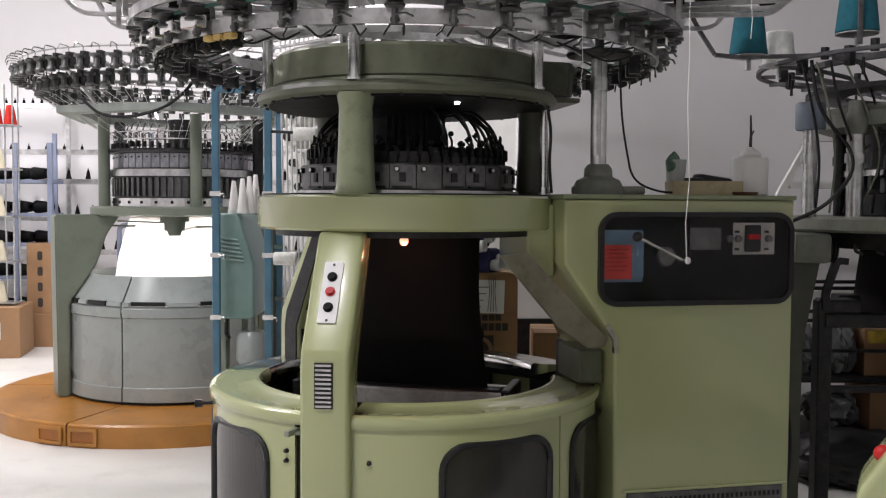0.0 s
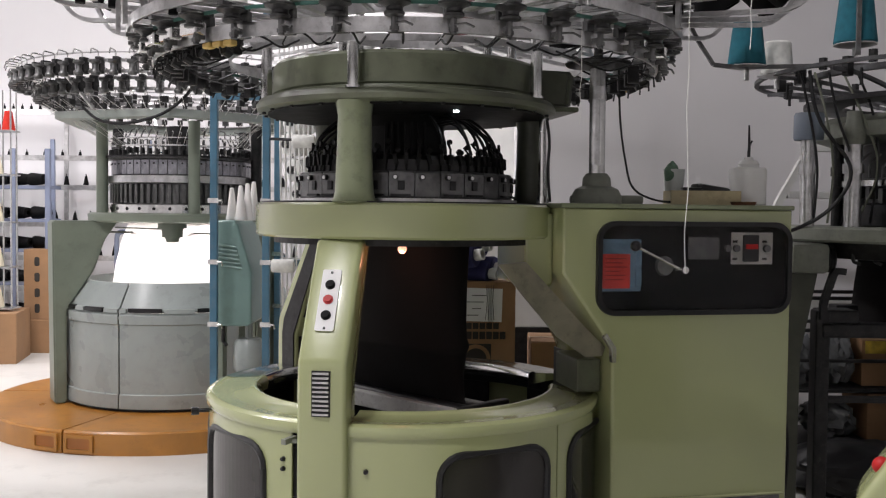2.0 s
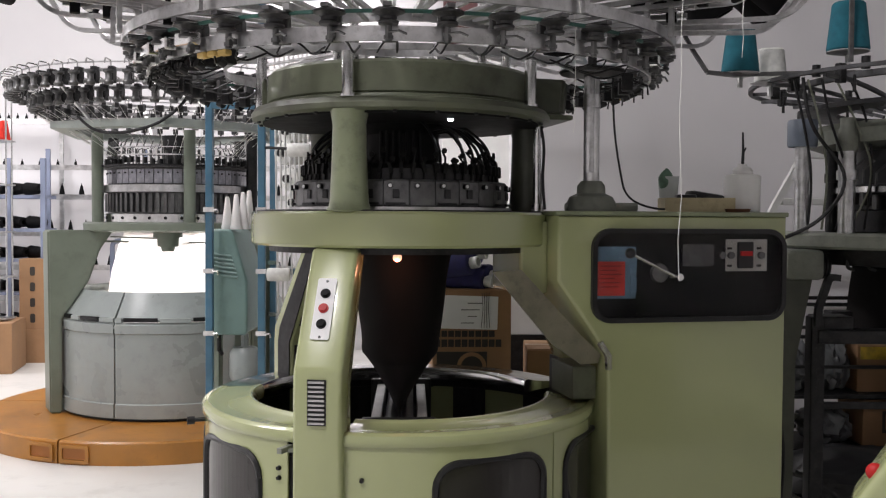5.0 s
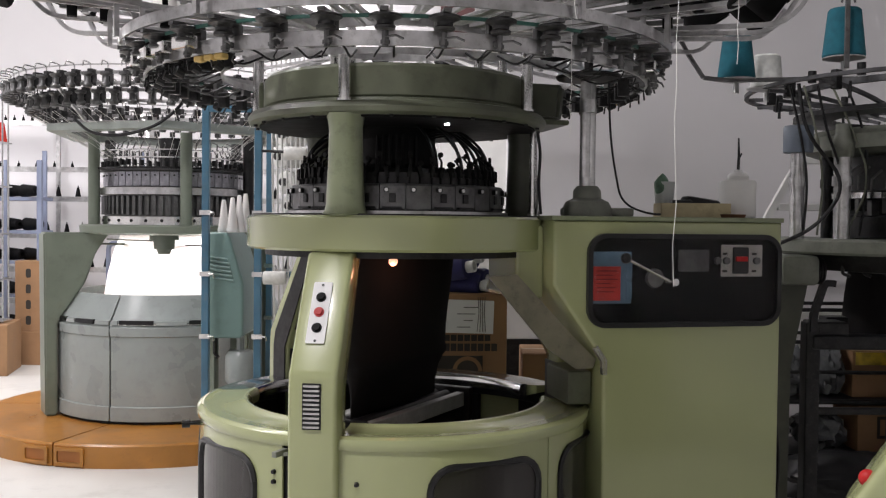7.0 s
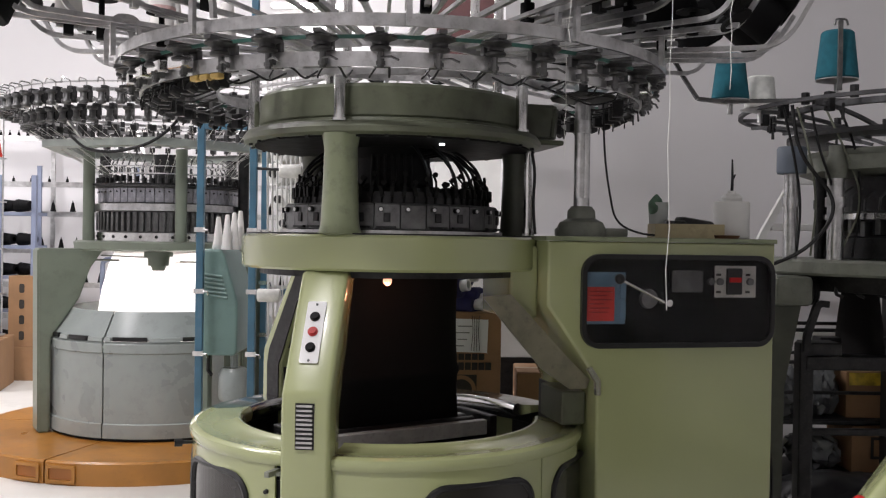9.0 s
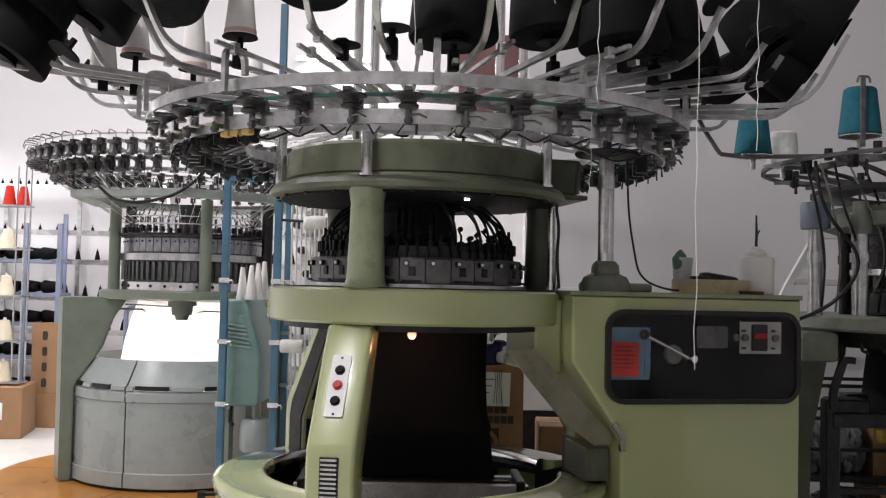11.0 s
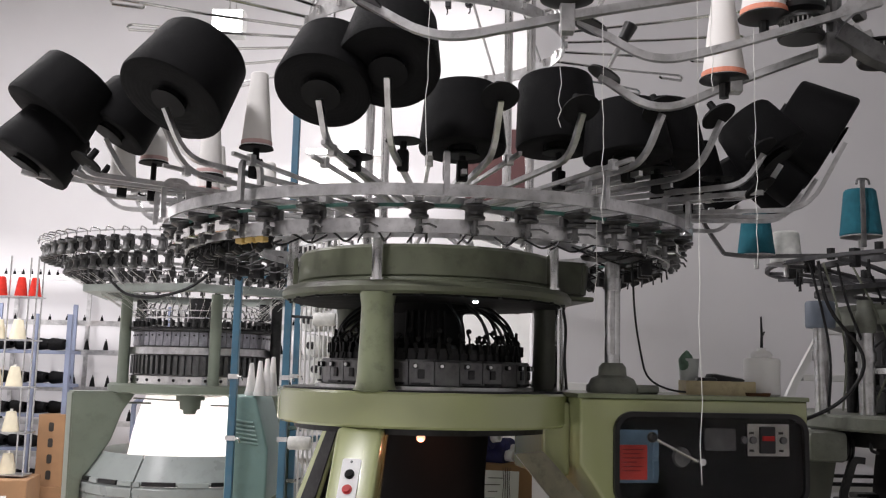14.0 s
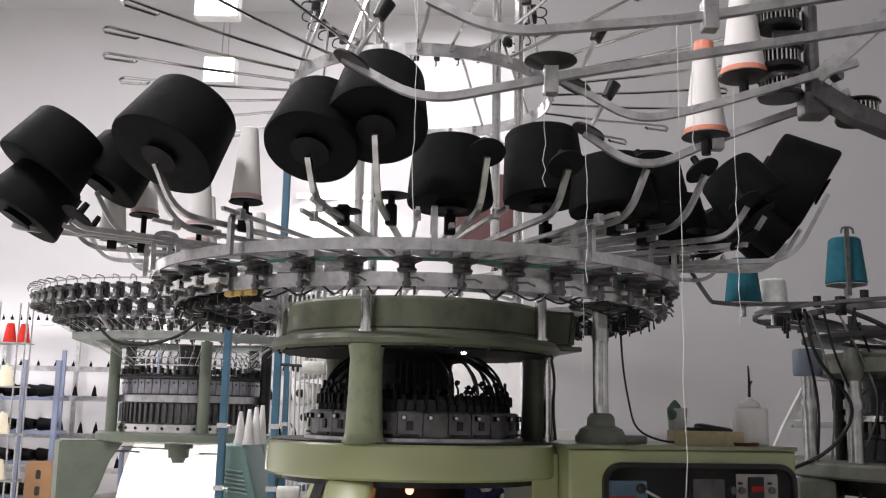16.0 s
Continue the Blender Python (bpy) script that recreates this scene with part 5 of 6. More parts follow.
h3 = part("knitting_head", bm, IRON, m3, "oily dark knitting head", smooth=True)
bm = B()
hoop(bm, 0.47, 0.48, 1.43, 1.455, 60)
part("guide_ring", bm, STEEL, m3)
rnd = random.Random(21)
bm = B()
box(bm, 0.40, 0.45, -0.012, 0.012, 1.365, 1.43, I4, 0.003)
tube(bm, [(0.44, 0, 1.46), (0.45, 0.01, 1.52), (0.40, 0.02, 1.56)], 0.006, 5)
q0 = part("yarn_guide", bm, GREYMETAL, h3)
for i in range(1, 40):
    again(q0, pose(0, 0, rnd.uniform(-0.01, 0.02), 0, 0, 9 * i), h3)
# cone table
bm = B()
hoop(bm, 0.60, 0.63, 1.90, 1.925, 72)
hoop(bm, 0.82, 0.84, 1.905, 1.92, 72)
table = part("cone_table", bm, OLDGREY, m3, "grey cone carrier rings")
for i in range(16):
    a = 22.5 * i + 8
    bm = B()
    tube(bm, bent([pol(0.3, a, 1.80), pol(0.5, a, 1.86), pol(0.70, a, 1.895), pol(0.82, a, 1.895)], 0.1, 4), 0.011, square=True)
    part("arm", bm, OLDGREY, table)
    bm = B()
    box(bm, -0.02, 0.02, -0.015, 0.015, -0.03, 0.05, Matrix.Translation(pol(0.72, a, 1.90)) @ pose(0, 0, 0, 0, 0, a), 0.004)
    cyl(bm, 0.018, 0.018, 0.0, 0.05, 10, Matrix.Translation(pol(0.66, a + 6, 1.925)))
    cyl(bm, 0.008, 0.006, -0.07, 0.0, 8, Matrix.Translation(pol(0.70, a + 4, 1.90)))
    part("stop_unit", bm, IRON, table)
bm = B()
hoop(bm, 0.45, 0.62, 1.79, 1.81, 60)
part("lower_table", bm, IRON, m3)
bm = B()
tube(bm, bent([(1.229 - A3.x, -0.2, 1.935), (1.33 - A3.x, -0.2, 1.925), (1.75 - A3.x, -0.15, 1.945), (2.35 - A3.x, -0.1, 1.96)], 0.05, 3), 0.012, square=True)
tube(bm, [(1.131 - A3.x, -0.2, 2.09), (1.165 - A3.x, -0.2, 2.03), (1.229 - A3.x, -0.2, 1.935)], 0.011, square=True)
part("outrigger", bm, GREYMETAL, m3)
for x, y, z in ((1.385, 4.0, 1.938), (1.55, 4.1, 1.915), (1.785, 3.85, 2.01)):
    bm = B()
    lathe(bm, [(0.001, -0.015), (0.03, -0.015), (0.085, -0.004), (0.085, 0.0), (0.001, 0.0)], 28, m=Matrix.Translation((x - A3.x, y - A3.y, z)))
    tube(bm, [(x - A3.x, y - A3.y, z - 0.06), (x - A3.x, y - A3.y, z)], 0.012, 8)
    part("cone_seat", bm, ALU, m3, smooth=True)
for nm, x, y, z, r0, r1, h, mt, lb in (("teal", 1.385, 4.0, 1.939, 0.080, 0.058, 0.198, TEALYARN, "teal yarn cone on a grey carrier"), ("white", 1.55, 4.1, 1.916, 0.070, 0.058, 0.145, WHITEYARN, "small white yarn cone on a disc seat"), ("teal", 1.785, 3.85, 2.011, 0.086, 0.066, 0.20, TEALYARN, "tall teal yarn cone behind a steel strap")):
    ob = thing("yarn_cone", pose(x, y, z), lb, "yarn cone")
    bm = B()
    lathe(bm, [(0.02, 0.0), (r0 - 0.004, 0.0), (r0, 0.006), (r1, h - 0.008), (r1 - 0.008, h), (0.02, h)], 40)
    part("winding", bm, mt, ob, smooth=True)
    bm = B()
    cyl(bm, 0.02, 0.017, 0.0, h + 0.003, 14)
    part("core", bm, CONEPAPER, ob, smooth=True)
bm = B()
box(bm, 1.745 - A3.x, 1.765 - A3.x, -0.405, -0.395, 1.95, 2.235, I4, 0.002)
tube(bm, bent([(1.73 - A3.x, -0.40, 2.215), (1.735 - A3.x, -0.40, 2.24), (1.78 - A3.x, -0.40, 2.24), (1.785 - A3.x, -0.40, 2.215)], 0.01, 2), 0.005, 5)
part("strap", bm, GREYMETAL, m3, "steel strap bracket")
rnd = random.Random(4)
for i in range(5):
    x = 1.60 + 0.06 * i
    bm = B()
    tube(bm, bent([(x - A3.x - 0.02, -0.25, 1.90), (x - A3.x + rnd.uniform(0, 0.06), -0.28, 1.72), (x - A3.x + 0.10 + rnd.uniform(-0.05, 0.08), -0.26, 1.50), (x - A3.x + 0.06, -0.22, 1.27)], 0.15, 6), 0.005 if i % 2 else 0.006, 6)
    part("hose", bm, RUBBER if i % 2 == 0 else mat("olive_grey_hose", (0.16, 0.17, 0.13), 0.5), m3, smooth=True)
bm = B()
tube(bm, bent([(1.60 - A3.x, -0.30, 1.90), (1.62 - A3.x, -0.32, 1.70), (1.80 - A3.x, -0.34, 1.48), (1.66 - A3.x, -0.36, 1.30), (1.50 - A3.x, -0.30, 1.22)], 0.12, 6), 0.008, 8)
part("thick_cable", bm, RUBBER, m3, smooth=True)
bm = B()
box(bm, 1.54 - A3.x, 1.70 - A3.x, -0.32, -0.12, 1.06, 1.185, I4, 0.02)
part("motor_box", bm, CAST, m3, "grey motor box", smooth=True)
bm = B()
for k in range(5):
    tube(bm, [(1.69 - A3.x + 0.012 * k, -0.22 + 0.055 * math.cos(t), 1.12 + 0.055 * math.sin(t)) for t in [2 * math.pi * j / 14 for j in range(15)]], 0.006, 5)
part("motor_coil", bm, IRON, m3)
# legs and take-up below
bm = B()
vs = [[bm.verts.new((x - A3.x, y, z)) for x, z in ((1.50, 1.13), (1.69, 1.13), (1.676, 1.06), (1.61, 0.71), (1.605, 0.0), (1.52, 0.0))] for y in (-0.25, -0.13)]
bm.faces.new(vs[0])
bm.faces.new(vs[1][::-1])
for i in range(6):
    bm.faces.new((vs[0][i], vs[1][i], vs[1][(i + 1) % 6], vs[0][(i + 1) % 6]))
bmesh.ops.recalc_face_normals(bm, faces=bm.faces)
bmesh.ops.bevel(bm, geom=list(bm.edges), offset=0.006, segments=2, affect="EDGES")
part("leg", bm, OLIVE_DARK, m3, "dark green cast side leg", smooth=True)
bm = B()
box(bm, 1.675 - A3.x, 1.735 - A3.x, -0.25, -0.17, 0.0, 0.90, I4, 0.008)
part("leg", bm, IRON, m3)
bm = B()
tube(bm, bent([(1.79 - A3.x, -0.25, 1.065), (1.745 - A3.x, -0.25, 1.07), (1.70 - A3.x, -0.25, 0.93), (1.70 - A3.x, -0.25, 0.86)], 0.02, 3), 0.02, square=True)
part("takeup_lever", bm, IRON, m3, "black take-up lever")
for x, y in ((2.8, 0.2), (2.45, 0.55)):
    bm = B()
    tube(bm, [(x - A3.x, y, 1.10), (x - A3.x, y, 0.0)], 0.05, square=True)
    part("leg", bm, IRON, m3)
bm = B()
lathe(bm, [(0.062, 1.10), (0.072, 1.0), (0.082, 0.86), (0.085, 0.80)], 40, m=Matrix.Translation((2.035 - A3.x, 0, 0)) @ Matrix.Diagonal((1, 2.2, 1, 1)))
part("fabric", bm, FABRIC, m3, "black knitted fabric", smooth=True)
for z0, z1, x0, x1, y0, y1 in ((0.785, 0.845, 1.70, 2.95, -0.26, -0.16), (0.84, 0.90, 1.71, 1.86, -0.24, -0.1), (0.85, 0.90, 1.86, 2.3, 0.0, 0.1), (0.50, 0.53, 1.72, 2.95, -0.22, -0.19)):
    bm = B()
    box(bm, x0 - A3.x, x1 - A3.x, y0, y1, z0, z1, I4, 0.008)
    part("takeup_bar", bm, IRON, m3)
bm = B()
tube(bm, bent([(0, -0.30, 1.19), (0, -0.30, 1.11), (0.03, -0.30, 1.10)], 0.01, 2), 0.008, 5)
ad = part("adjuster", bm, IRON, m3)
ad.matrix_basis = pose(1.80 - A3.x, 0, 0)
for k in range(1, 5):
    again(ad, pose(1.80 - A3.x + 0.09 * k, 0, 0), m3)

# ---- storage behind the third machine ----
sh = thing("storage_rack", pose(1.55, 4.75, 0), "dark steel storage rack with bags and cartons", "rack")
for x in (0.02, 1.5):
    for y in (0.0, 0.42):
        bm = B()
        box(bm, x - 0.015, x + 0.015, y - 0.015, y + 0.015, 0.0, 1.05)
        part("upright", bm, IRON, sh)
for z in (0.12, 0.405, 0.56, 0.715, 0.88):
    bm = B()
    tube(bm, [(0.0, -0.01, z), (1.52, -0.01, z)], 0.010, 8)
    tube(bm, [(0.0, 0.42, z), (1.52, 0.42, z)], 0.010, 8)
    part("rail", bm, IRON, sh)
    if z < 0.5:
        bm = B()
        box(bm, 0.0, 1.52, 0.0, 0.42, z + 0.004, z + 0.014)
        part("shelf", bm, IRON, sh)
rnd = random.Random(9)
POLY = mat("milky_polythene", (0.12, 0.125, 0.13), 0.2, vary=0.3, scale=14)
for x, z, sx, sz, mt in ((0.40, 0.42, 0.11, 0.24, POLY), (0.62, 0.42, 0.085, 0.27, POLY), (0.25, 0.135, 0.18, 0.20, POLY), (0.60, 0.135, 0.13, 0.18, POLY)):
    ob = thing("plastic_bag", pose(1.55 + x, 4.95, z), "crumpled milky plastic bag on storage rack", "bag", "bags on the rack")
    bm = B()
    bmesh.ops.create_icosphere(bm, subdivisions=4, radius=1.0)
    for v in bm.verts:
        k = 1 + 0.22 * noise.noise(v.co * 3 + Vector((x * 9, 0, 0))) + 0.10 * noise.noise(v.co * 8)
        v.co = Vector((v.co.x * sx * k, v.co.y * 0.17 * k, (max(v.co.z, -0.8) * k + 0.8) / 1.8 * sz * 1.1))
    part("film", bm, mt, ob, smooth=True)


def carton(x, y, z, w, d, h, rz, label, name="carton", lab=None):
    ob = thing(name, pose(x, y, z, 0, 0, rz), label, "cardboard box", "cardboard cartons")
    bm = B()
    box(bm, -w / 2, w / 2, -d / 2, d / 2, 0.0, h - 0.004, I4, 0.004)
    part("box", bm, CARDBOARD, ob)
    for s in (-1, 1):
        bm = B()
        box(bm, -w / 2 + 0.002, w / 2 - 0.002, (0.002 if s > 0 else -d / 2 + 0.002), (d / 2 - 0.002 if s > 0 else -0.002), h - 0.003, h + 0.001)
        part("flap", bm, CARDBOARD, ob)
    bm = B()
    box(bm, -w / 2 - 0.001, w / 2 + 0.001, -0.025, 0.025, h + 0.0012, h + 0.002)
    part("tape", bm, mat("brown_tape", (0.32, 0.2, 0.1), 0.3), ob)
    return ob


ob = carton(2.645, 4.97, 0.42, 0.75, 0.32, 0.24, 0, "brown carton with yellow wrap on storage rack")
bm = B()
box(bm, -0.36, 0.36, -0.165, -0.161, 0.17, 0.235)
part("yellow_wrap", bm, mat("yellow_film", (0.6, 0.42, 0.03), 0.4, vary=0.4, scale=20), ob, "yellow plastic wrap")
ob = carton(2.605, 4.97, 0.135, 0.6, 0.32, 0.24, 0, "brown carton with dark printed mark on rack")
bm = B()
for c in ((-0.20, -0.10, 0.17, 0.185), (-0.20, -0.10, 0.07, 0.085), (-0.20, -0.185, 0.085, 0.17), (-0.115, -0.10, 0.085, 0.17)):
    box(bm, c[0], c[1], -0.164, -0.161, c[2], c[3])
part("printed_mark", bm, PRINT, ob, "dark printed square mark")
dirt_bag = thing("black_sack", pose(2.05, 4.35, 0.0), "black plastic sack slumped on the floor", "sack")
bm = B()
bmesh.ops.create_icosphere(bm, subdivisions=4, radius=1.0)
for v in bm.verts:
    k = 1 + 0.2 * noise.noise(v.co * 2.5) + 0.08 * noise.noise(v.co * 8)
    v.co = Vector((v.co.x * 0.35 * k, v.co.y * 0.22 * k, (max(v.co.z, -0.7) * k + 0.7) / 1.7 * 0.24))
part("film", bm, RUBBER, dirt_bag, smooth=True)
# partition of dark sheet low at the wall side, and the ladder
lad = thing("ladder", pose(1.92, 5.0, 0), "white painted wooden ladder leaning on the wall side", "ladder")
bm = B()
tube(bm, [(-0.68, 0.0, 0.0), (-0.025, 0.0, 1.39), (0.145, 0.0, 1.70)], 0.026, square=True)
part("rail", bm, WHITEFRAME, lad)
bm = B()
tube(bm, [(0.95, 0.0, 0.0), (0.30, 0.0, 1.70)], 0.026, square=True)
part("rail", bm, WHITEFRAME, lad)
for z in (0.25, 0.54, 0.83, 1.12, 1.41, 1.66):
    x0 = -0.68 + z * 0.475
    bm = B()
    box(bm, x0 + 0.02, 0.95 - z * 0.382, -0.02, 0.03, z - 0.018, z + 0.018, I4, 0.004)
    part("tread", bm, WHITEFRAME, lad)

# ---- carton, fabric rolls and board behind the first machine ----
ob = carton(0.235, 4.42, 0.0, 0.36, 0.40, 0.985, 3, "tall open brown carton with torn label and print")
bm = B()
box(bm, -0.17, 0.095, -0.206, -0.2025, 0.803, 0.955, pose(0, 0, 0, 0, 1.5, 0))
lab = part("torn_label", bm, PAPER, ob, "torn white paper label")
bm = B()
for k in range(4):
    box(bm, -0.05 + 0.03 * (k % 2), 0.01 + 0.012 * k, -0.2075, -0.2065, 0.83 + 0.03 * k, 0.834 + 0.03 * k)
part("label_bars", bm, GREYMETAL, lab)
bm = B()
for k in range(4):
    tube(bm, [(0.045 + 0.011 * k, -0.208, 0.97), (0.05 + 0.008 * k, -0.2085, 0.90), (0.042 + 0.013 * k, -0.208, 0.81)], 0.0012, 4)
tagged(part("loose_threads", bm, PRINT, ob, "loose black threads"), kind="stuff")
for z0, z1, x1 in ((0.768, 0.796, 0.105), (0.722, 0.756, 0.15)):
    bm = B()
    x = -0.17
    while x < x1 - 0.02:
        box(bm, x, x + 0.026, -0.2035, -0.2005, z0, z1)
        x += 0.031
    part("print_line", bm, PRINT, ob, "heavy black printed line")
bm = B()
box(bm, -0.16, 0.07, -0.2035, -0.2005, 0.60, 0.70)
part("printed_panel", bm, PRINT, ob, "black printed panel with round emblem")
bm = B()
lathe(bm, [(0.05, 0.0), (0.068, 0.0), (0.068, 0.0015), (0.05, 0.0015)], 24, m=Matrix.Translation((0.0, -0.2036, 0.63)) @ pose(0, 0, 0, 90, 0, 0), loop=True)
part("printed_emblem", bm, CARDBOARD, ob, "bare card ring in the print")
carton(0.72, 4.55, 0.0, 0.40, 0.35, 0.69, -2, "plain brown carton beside a taller one")
rnd = random.Random(2)
for i, (x, z, l) in enumerate(((0.10, 1.03, 0.55), (0.18, 1.13, 0.5), (0.28, 1.05, 0.42), (0.13, 1.20, 0.5), (0.36, 1.03, 0.36))):
    ob = thing("fabric_roll", Matrix.Translation((x - 0.34, 4.46 + 0.05 * (i % 2), z)) @ pose(0, 0, 0, 0, 82 + 6 * (i % 3), -28), "navy fabric roll on a card core", "fabric roll", "navy fabric rolls")
    bm = B()
    lathe(bm, [(0.022, 0.0), (0.05, 0.002), (0.055, 0.01), (0.055, l - 0.01), (0.05, l - 0.002), (0.022, l)], 24)
    part("cloth", bm, NAVY, ob, smooth=True)
    bm = B()
    lathe(bm, [(0.020, -0.03), (0.027, -0.03), (0.027, l + 0.035), (0.020, l + 0.035)], 20, loop=True)
    part("card_core", bm, PAPER, ob, "pale card core", smooth=True)
brd = thing("white_board", pose(0.63, 5.3, 0, 0, 0, 4), "white board leaning with dark foot strip", "board")
bm = B()
box(bm, -0.35, 0.35, 0.0, 0.03, 0.65, 1.35, I4, 0.004)
part("panel", bm, WHITEFRAME, brd)
bm = B()
box(bm, -0.35, 0.35, -0.01, 0.04, 0.0, 0.65, I4, 0.004)
part("foot", bm, IRON, brd)

# ---- corner of the fourth machine close at hand ----
A4 = Vector((1.41, 1.06, 0))
m4 = thing("knitting_machine", pose(A4.x, A4.y, 0), "olive green circular knitting machine with empty creel", "knitting machine", "circular knitting machines")
base_and_bed(m4, legs=(155, 275, 35), front=False)
bm = B()
lathe(bm, [(0.52, 0.0), (0.69, 0.0), (0.69, 0.62), (0.70, 0.66), (0.55, 0.68), (0.52, 0.66)], 72, loop=True)
part("drum", bm, OLIVE, m4, smooth=True)
bm = B()
lathe(bm, [(0.01, 1.64), (0.53, 1.64), (0.53, 1.68), (0.478, 1.70), (0.474, 1.80), (0.01, 1.81)], 72, loop=True)
part("top_dish", bm, OLIVE_DULL, m4, smooth=True)
bm = B()
bmesh.ops.create_uvsphere(bm, u_segments=16, v_segments=10, radius=0.014, matrix=pose(0, 0, 0, 0, 0, 155) @ Matrix.Translation((0.690, 0.03, 0.915)))
part("stop_button", bm, REDPLASTIC, m4, "red stop button", smooth=True)
bm = B()
hoop(bm, 0.50, 0.515, 2.26, 2.31, 64)
hoop(bm, 0.36, 0.37, 2.10, 2.14, 64)
part("creel_ring", bm, ALU, m4, "dull creel ring")
for i in range(3):
    bm = B()
    cyl(bm, 0.02, 0.02, 1.80, 2.9, 14, Matrix.Translation(pol(0.43, 30 + 120 * i)))
    part("creel_column", bm, STEEL, m4, smooth=True)


def loc4(p):
    return Vector(p) - A4


def near_arm(pts, spindle=None, disc=None):
    bm = B()
    tube(bm, bent([loc4(p) for p in pts], 0.09, 6), 0.0125, square=True)
    part("creel_arm", bm, ALU, m4, "flat bright creel arm")
    if spindle:
        a, b = loc4(spindle[0]), loc4(spindle[1])
        bm = B()
        tube(bm, [a, b], 0.0065, 10)
        sp = part("spindle", bm, STEEL, m4, smooth=True)
        bm = B()
        cyl(bm, 0.015, 0.019, -0.02, 0.025, 14, aim(b, b - a))
        part("grip", bm, BLACK, m4, "black spindle grip", smooth=True)
        bm = B()
        cyl(bm, 0.046, 0.044, -0.003, 0.003, 26, aim(a, b - a))
        part("seat_disc", bm, BLACK, m4, "black seat disc", smooth=True)


near_arm([(1.05, 1.72, 2.285), (0.333, 1.75, 2.166), (0.01, 1.75, 2.096), (-0.17, 1.78, 2.205)], ((-0.15, 1.77, 2.195), (-0.085, 1.78, 2.32)))
near_arm([(1.05, 2.0, 2.225), (0.746, 2.1, 2.127), (0.562, 2.12, 2.045), (0.42, 2.15, 2.153)], ((0.43, 2.14, 2.155), (0.486, 2.14, 2.265)))
near_arm([(1.02, 1.88, 2.255), (0.80, 1.90, 2.188), (0.653, 1.93, 2.15), (0.516, 1.95, 2.124), (0.343, 1.97, 2.234)], ((0.37, 1.97, 2.22), (0.43, 1.97, 2.354)))
near_arm([(0.95, 1.58, 2.30), (0.554, 1.6, 2.234), (0.17, 1.62, 2.205), (0.02, 1.65, 2.29)])
near_arm([(0.98, 1.95, 2.23), (1.07, 2.02, 2.155), (1.17, 2.04, 2.12), (1.25, 2.10, 2.15)])
for p, disc in (((0.29, 1.75, 2.15), True), ((0.746, 2.09, 2.127), False), ((0.60, 1.6, 2.24), False)):
    q = loc4(p)
    bm = B()
    box(bm, -0.016, 0.016, -0.018, 0.018, -0.03, 0.035, Matrix.Translation(q), 0.003)
    part("arm_block", bm, ALU, m4)
    if disc:
        bm = B()
        lathe(bm, [(0.001, 0.03), (0.02, 0.03), (0.058, 0.045), (0.058, 0.048), (0.001, 0.05)], 28, m=Matrix.Translation(q))
        part("seat_disc", bm, BLACK, m4, "black seat disc", smooth=True)
for x, y, z, lb in ((0.719, 2.09, 2.134, "white card yarn cone with coral band and cap"), (0.776, 1.95, 2.243, "white card yarn cone with coral band and cap")):
    ob = thing("yarn_cone", pose(x, y, z), lb, "yarn cone", "white yarn cones")
    bm = B()
    lathe(bm, [(0.001, 0.0), (0.053, 0.0), (0.053, 0.006), (0.024, 0.235), (0.024, 0.24), (0.001, 0.24)], 30)
    part("cone", bm, CONEPAPER, ob, smooth=True)
    bm = B()
    hoop(bm, 0.0505, 0.0545, 0.003, 0.015, 30)
    part("base_band", bm, CORAL, ob, "coral printed band")
    bm = B()
    cyl(bm, 0.0265, 0.024, 0.224, 0.249, 24)
    part("cap", bm, CORAL, ob, "coral cone cap")
    bm = B()
    lathe(bm, [(0.001, -0.012), (0.02, -0.012), (0.06, -0.004), (0.06, -0.001), (0.001, -0.001)], 28, m=Matrix.Translation(loc4((x, y, z))))
    tube(bm, [loc4((x, y, z - 0.05)), loc4((x, y, z - 0.01))], 0.012, 8)
    part("seat_disc", bm, BLACK, m4, "black seat disc", smooth=True)
# positive feeder wheels with bars
for x, y, z in ((0.865, 1.95, 2.39), (0.865, 1.95, 2.285), (0.862, 1.95, 2.215), (1.055, 1.97, 2.165)):
    bm = B()
    q = Matrix.Translation(loc4((x, y, z)))
    lathe(bm, [(0.001, -0.028), (0.05, -0.028), (0.054, -0.022), (0.054, -0.016), (0.001, -0.016)], 28, m=q)
    lathe(bm, [(0.001, 0.016), (0.05, 0.016), (0.054, 0.02), (0.05, 0.026), (0.001, 0.026)], 28, m=q)
    cyl(bm, 0.03, 0.03, -0.016, 0.016, 20, q)
    wh = part("feeder_wheel", bm, BLACK, m4, "black barred feeder wheel", smooth=True)
    bm = B()
    for k in range(28):
        tube(bm, [loc4((x, y, z)) + pol(0.046, 360 * k / 28, -0.017), loc4((x, y, z)) + pol(0.046, 360 * k / 28, 0.017)], 0.0025, 4)
    tagged(part("wheel_cage", bm, STEEL, m4), kind="stuff")
bm = B()
tube(bm, [loc4((0.94, 1.95, 2.42)), loc4((0.94, 1.95, 2.16))], 0.018, 12)
box(bm, -0.05, 0.05, -0.012, 0.012, -0.02, 0.02, Matrix.Translation(loc4((0.90, 1.95, 2.25))), 0.004)
box(bm, -0.05, 0.05, -0.012, 0.012, -0.02, 0.02, Matrix.Translation(loc4((0.90, 1.95, 2.34))), 0.004)
box(bm, -0.03, 0.03, -0.03, 0.03, -0.03, 0.03, Matrix.Translation(loc4((0.94, 1.95, 2.17))), 0.006)
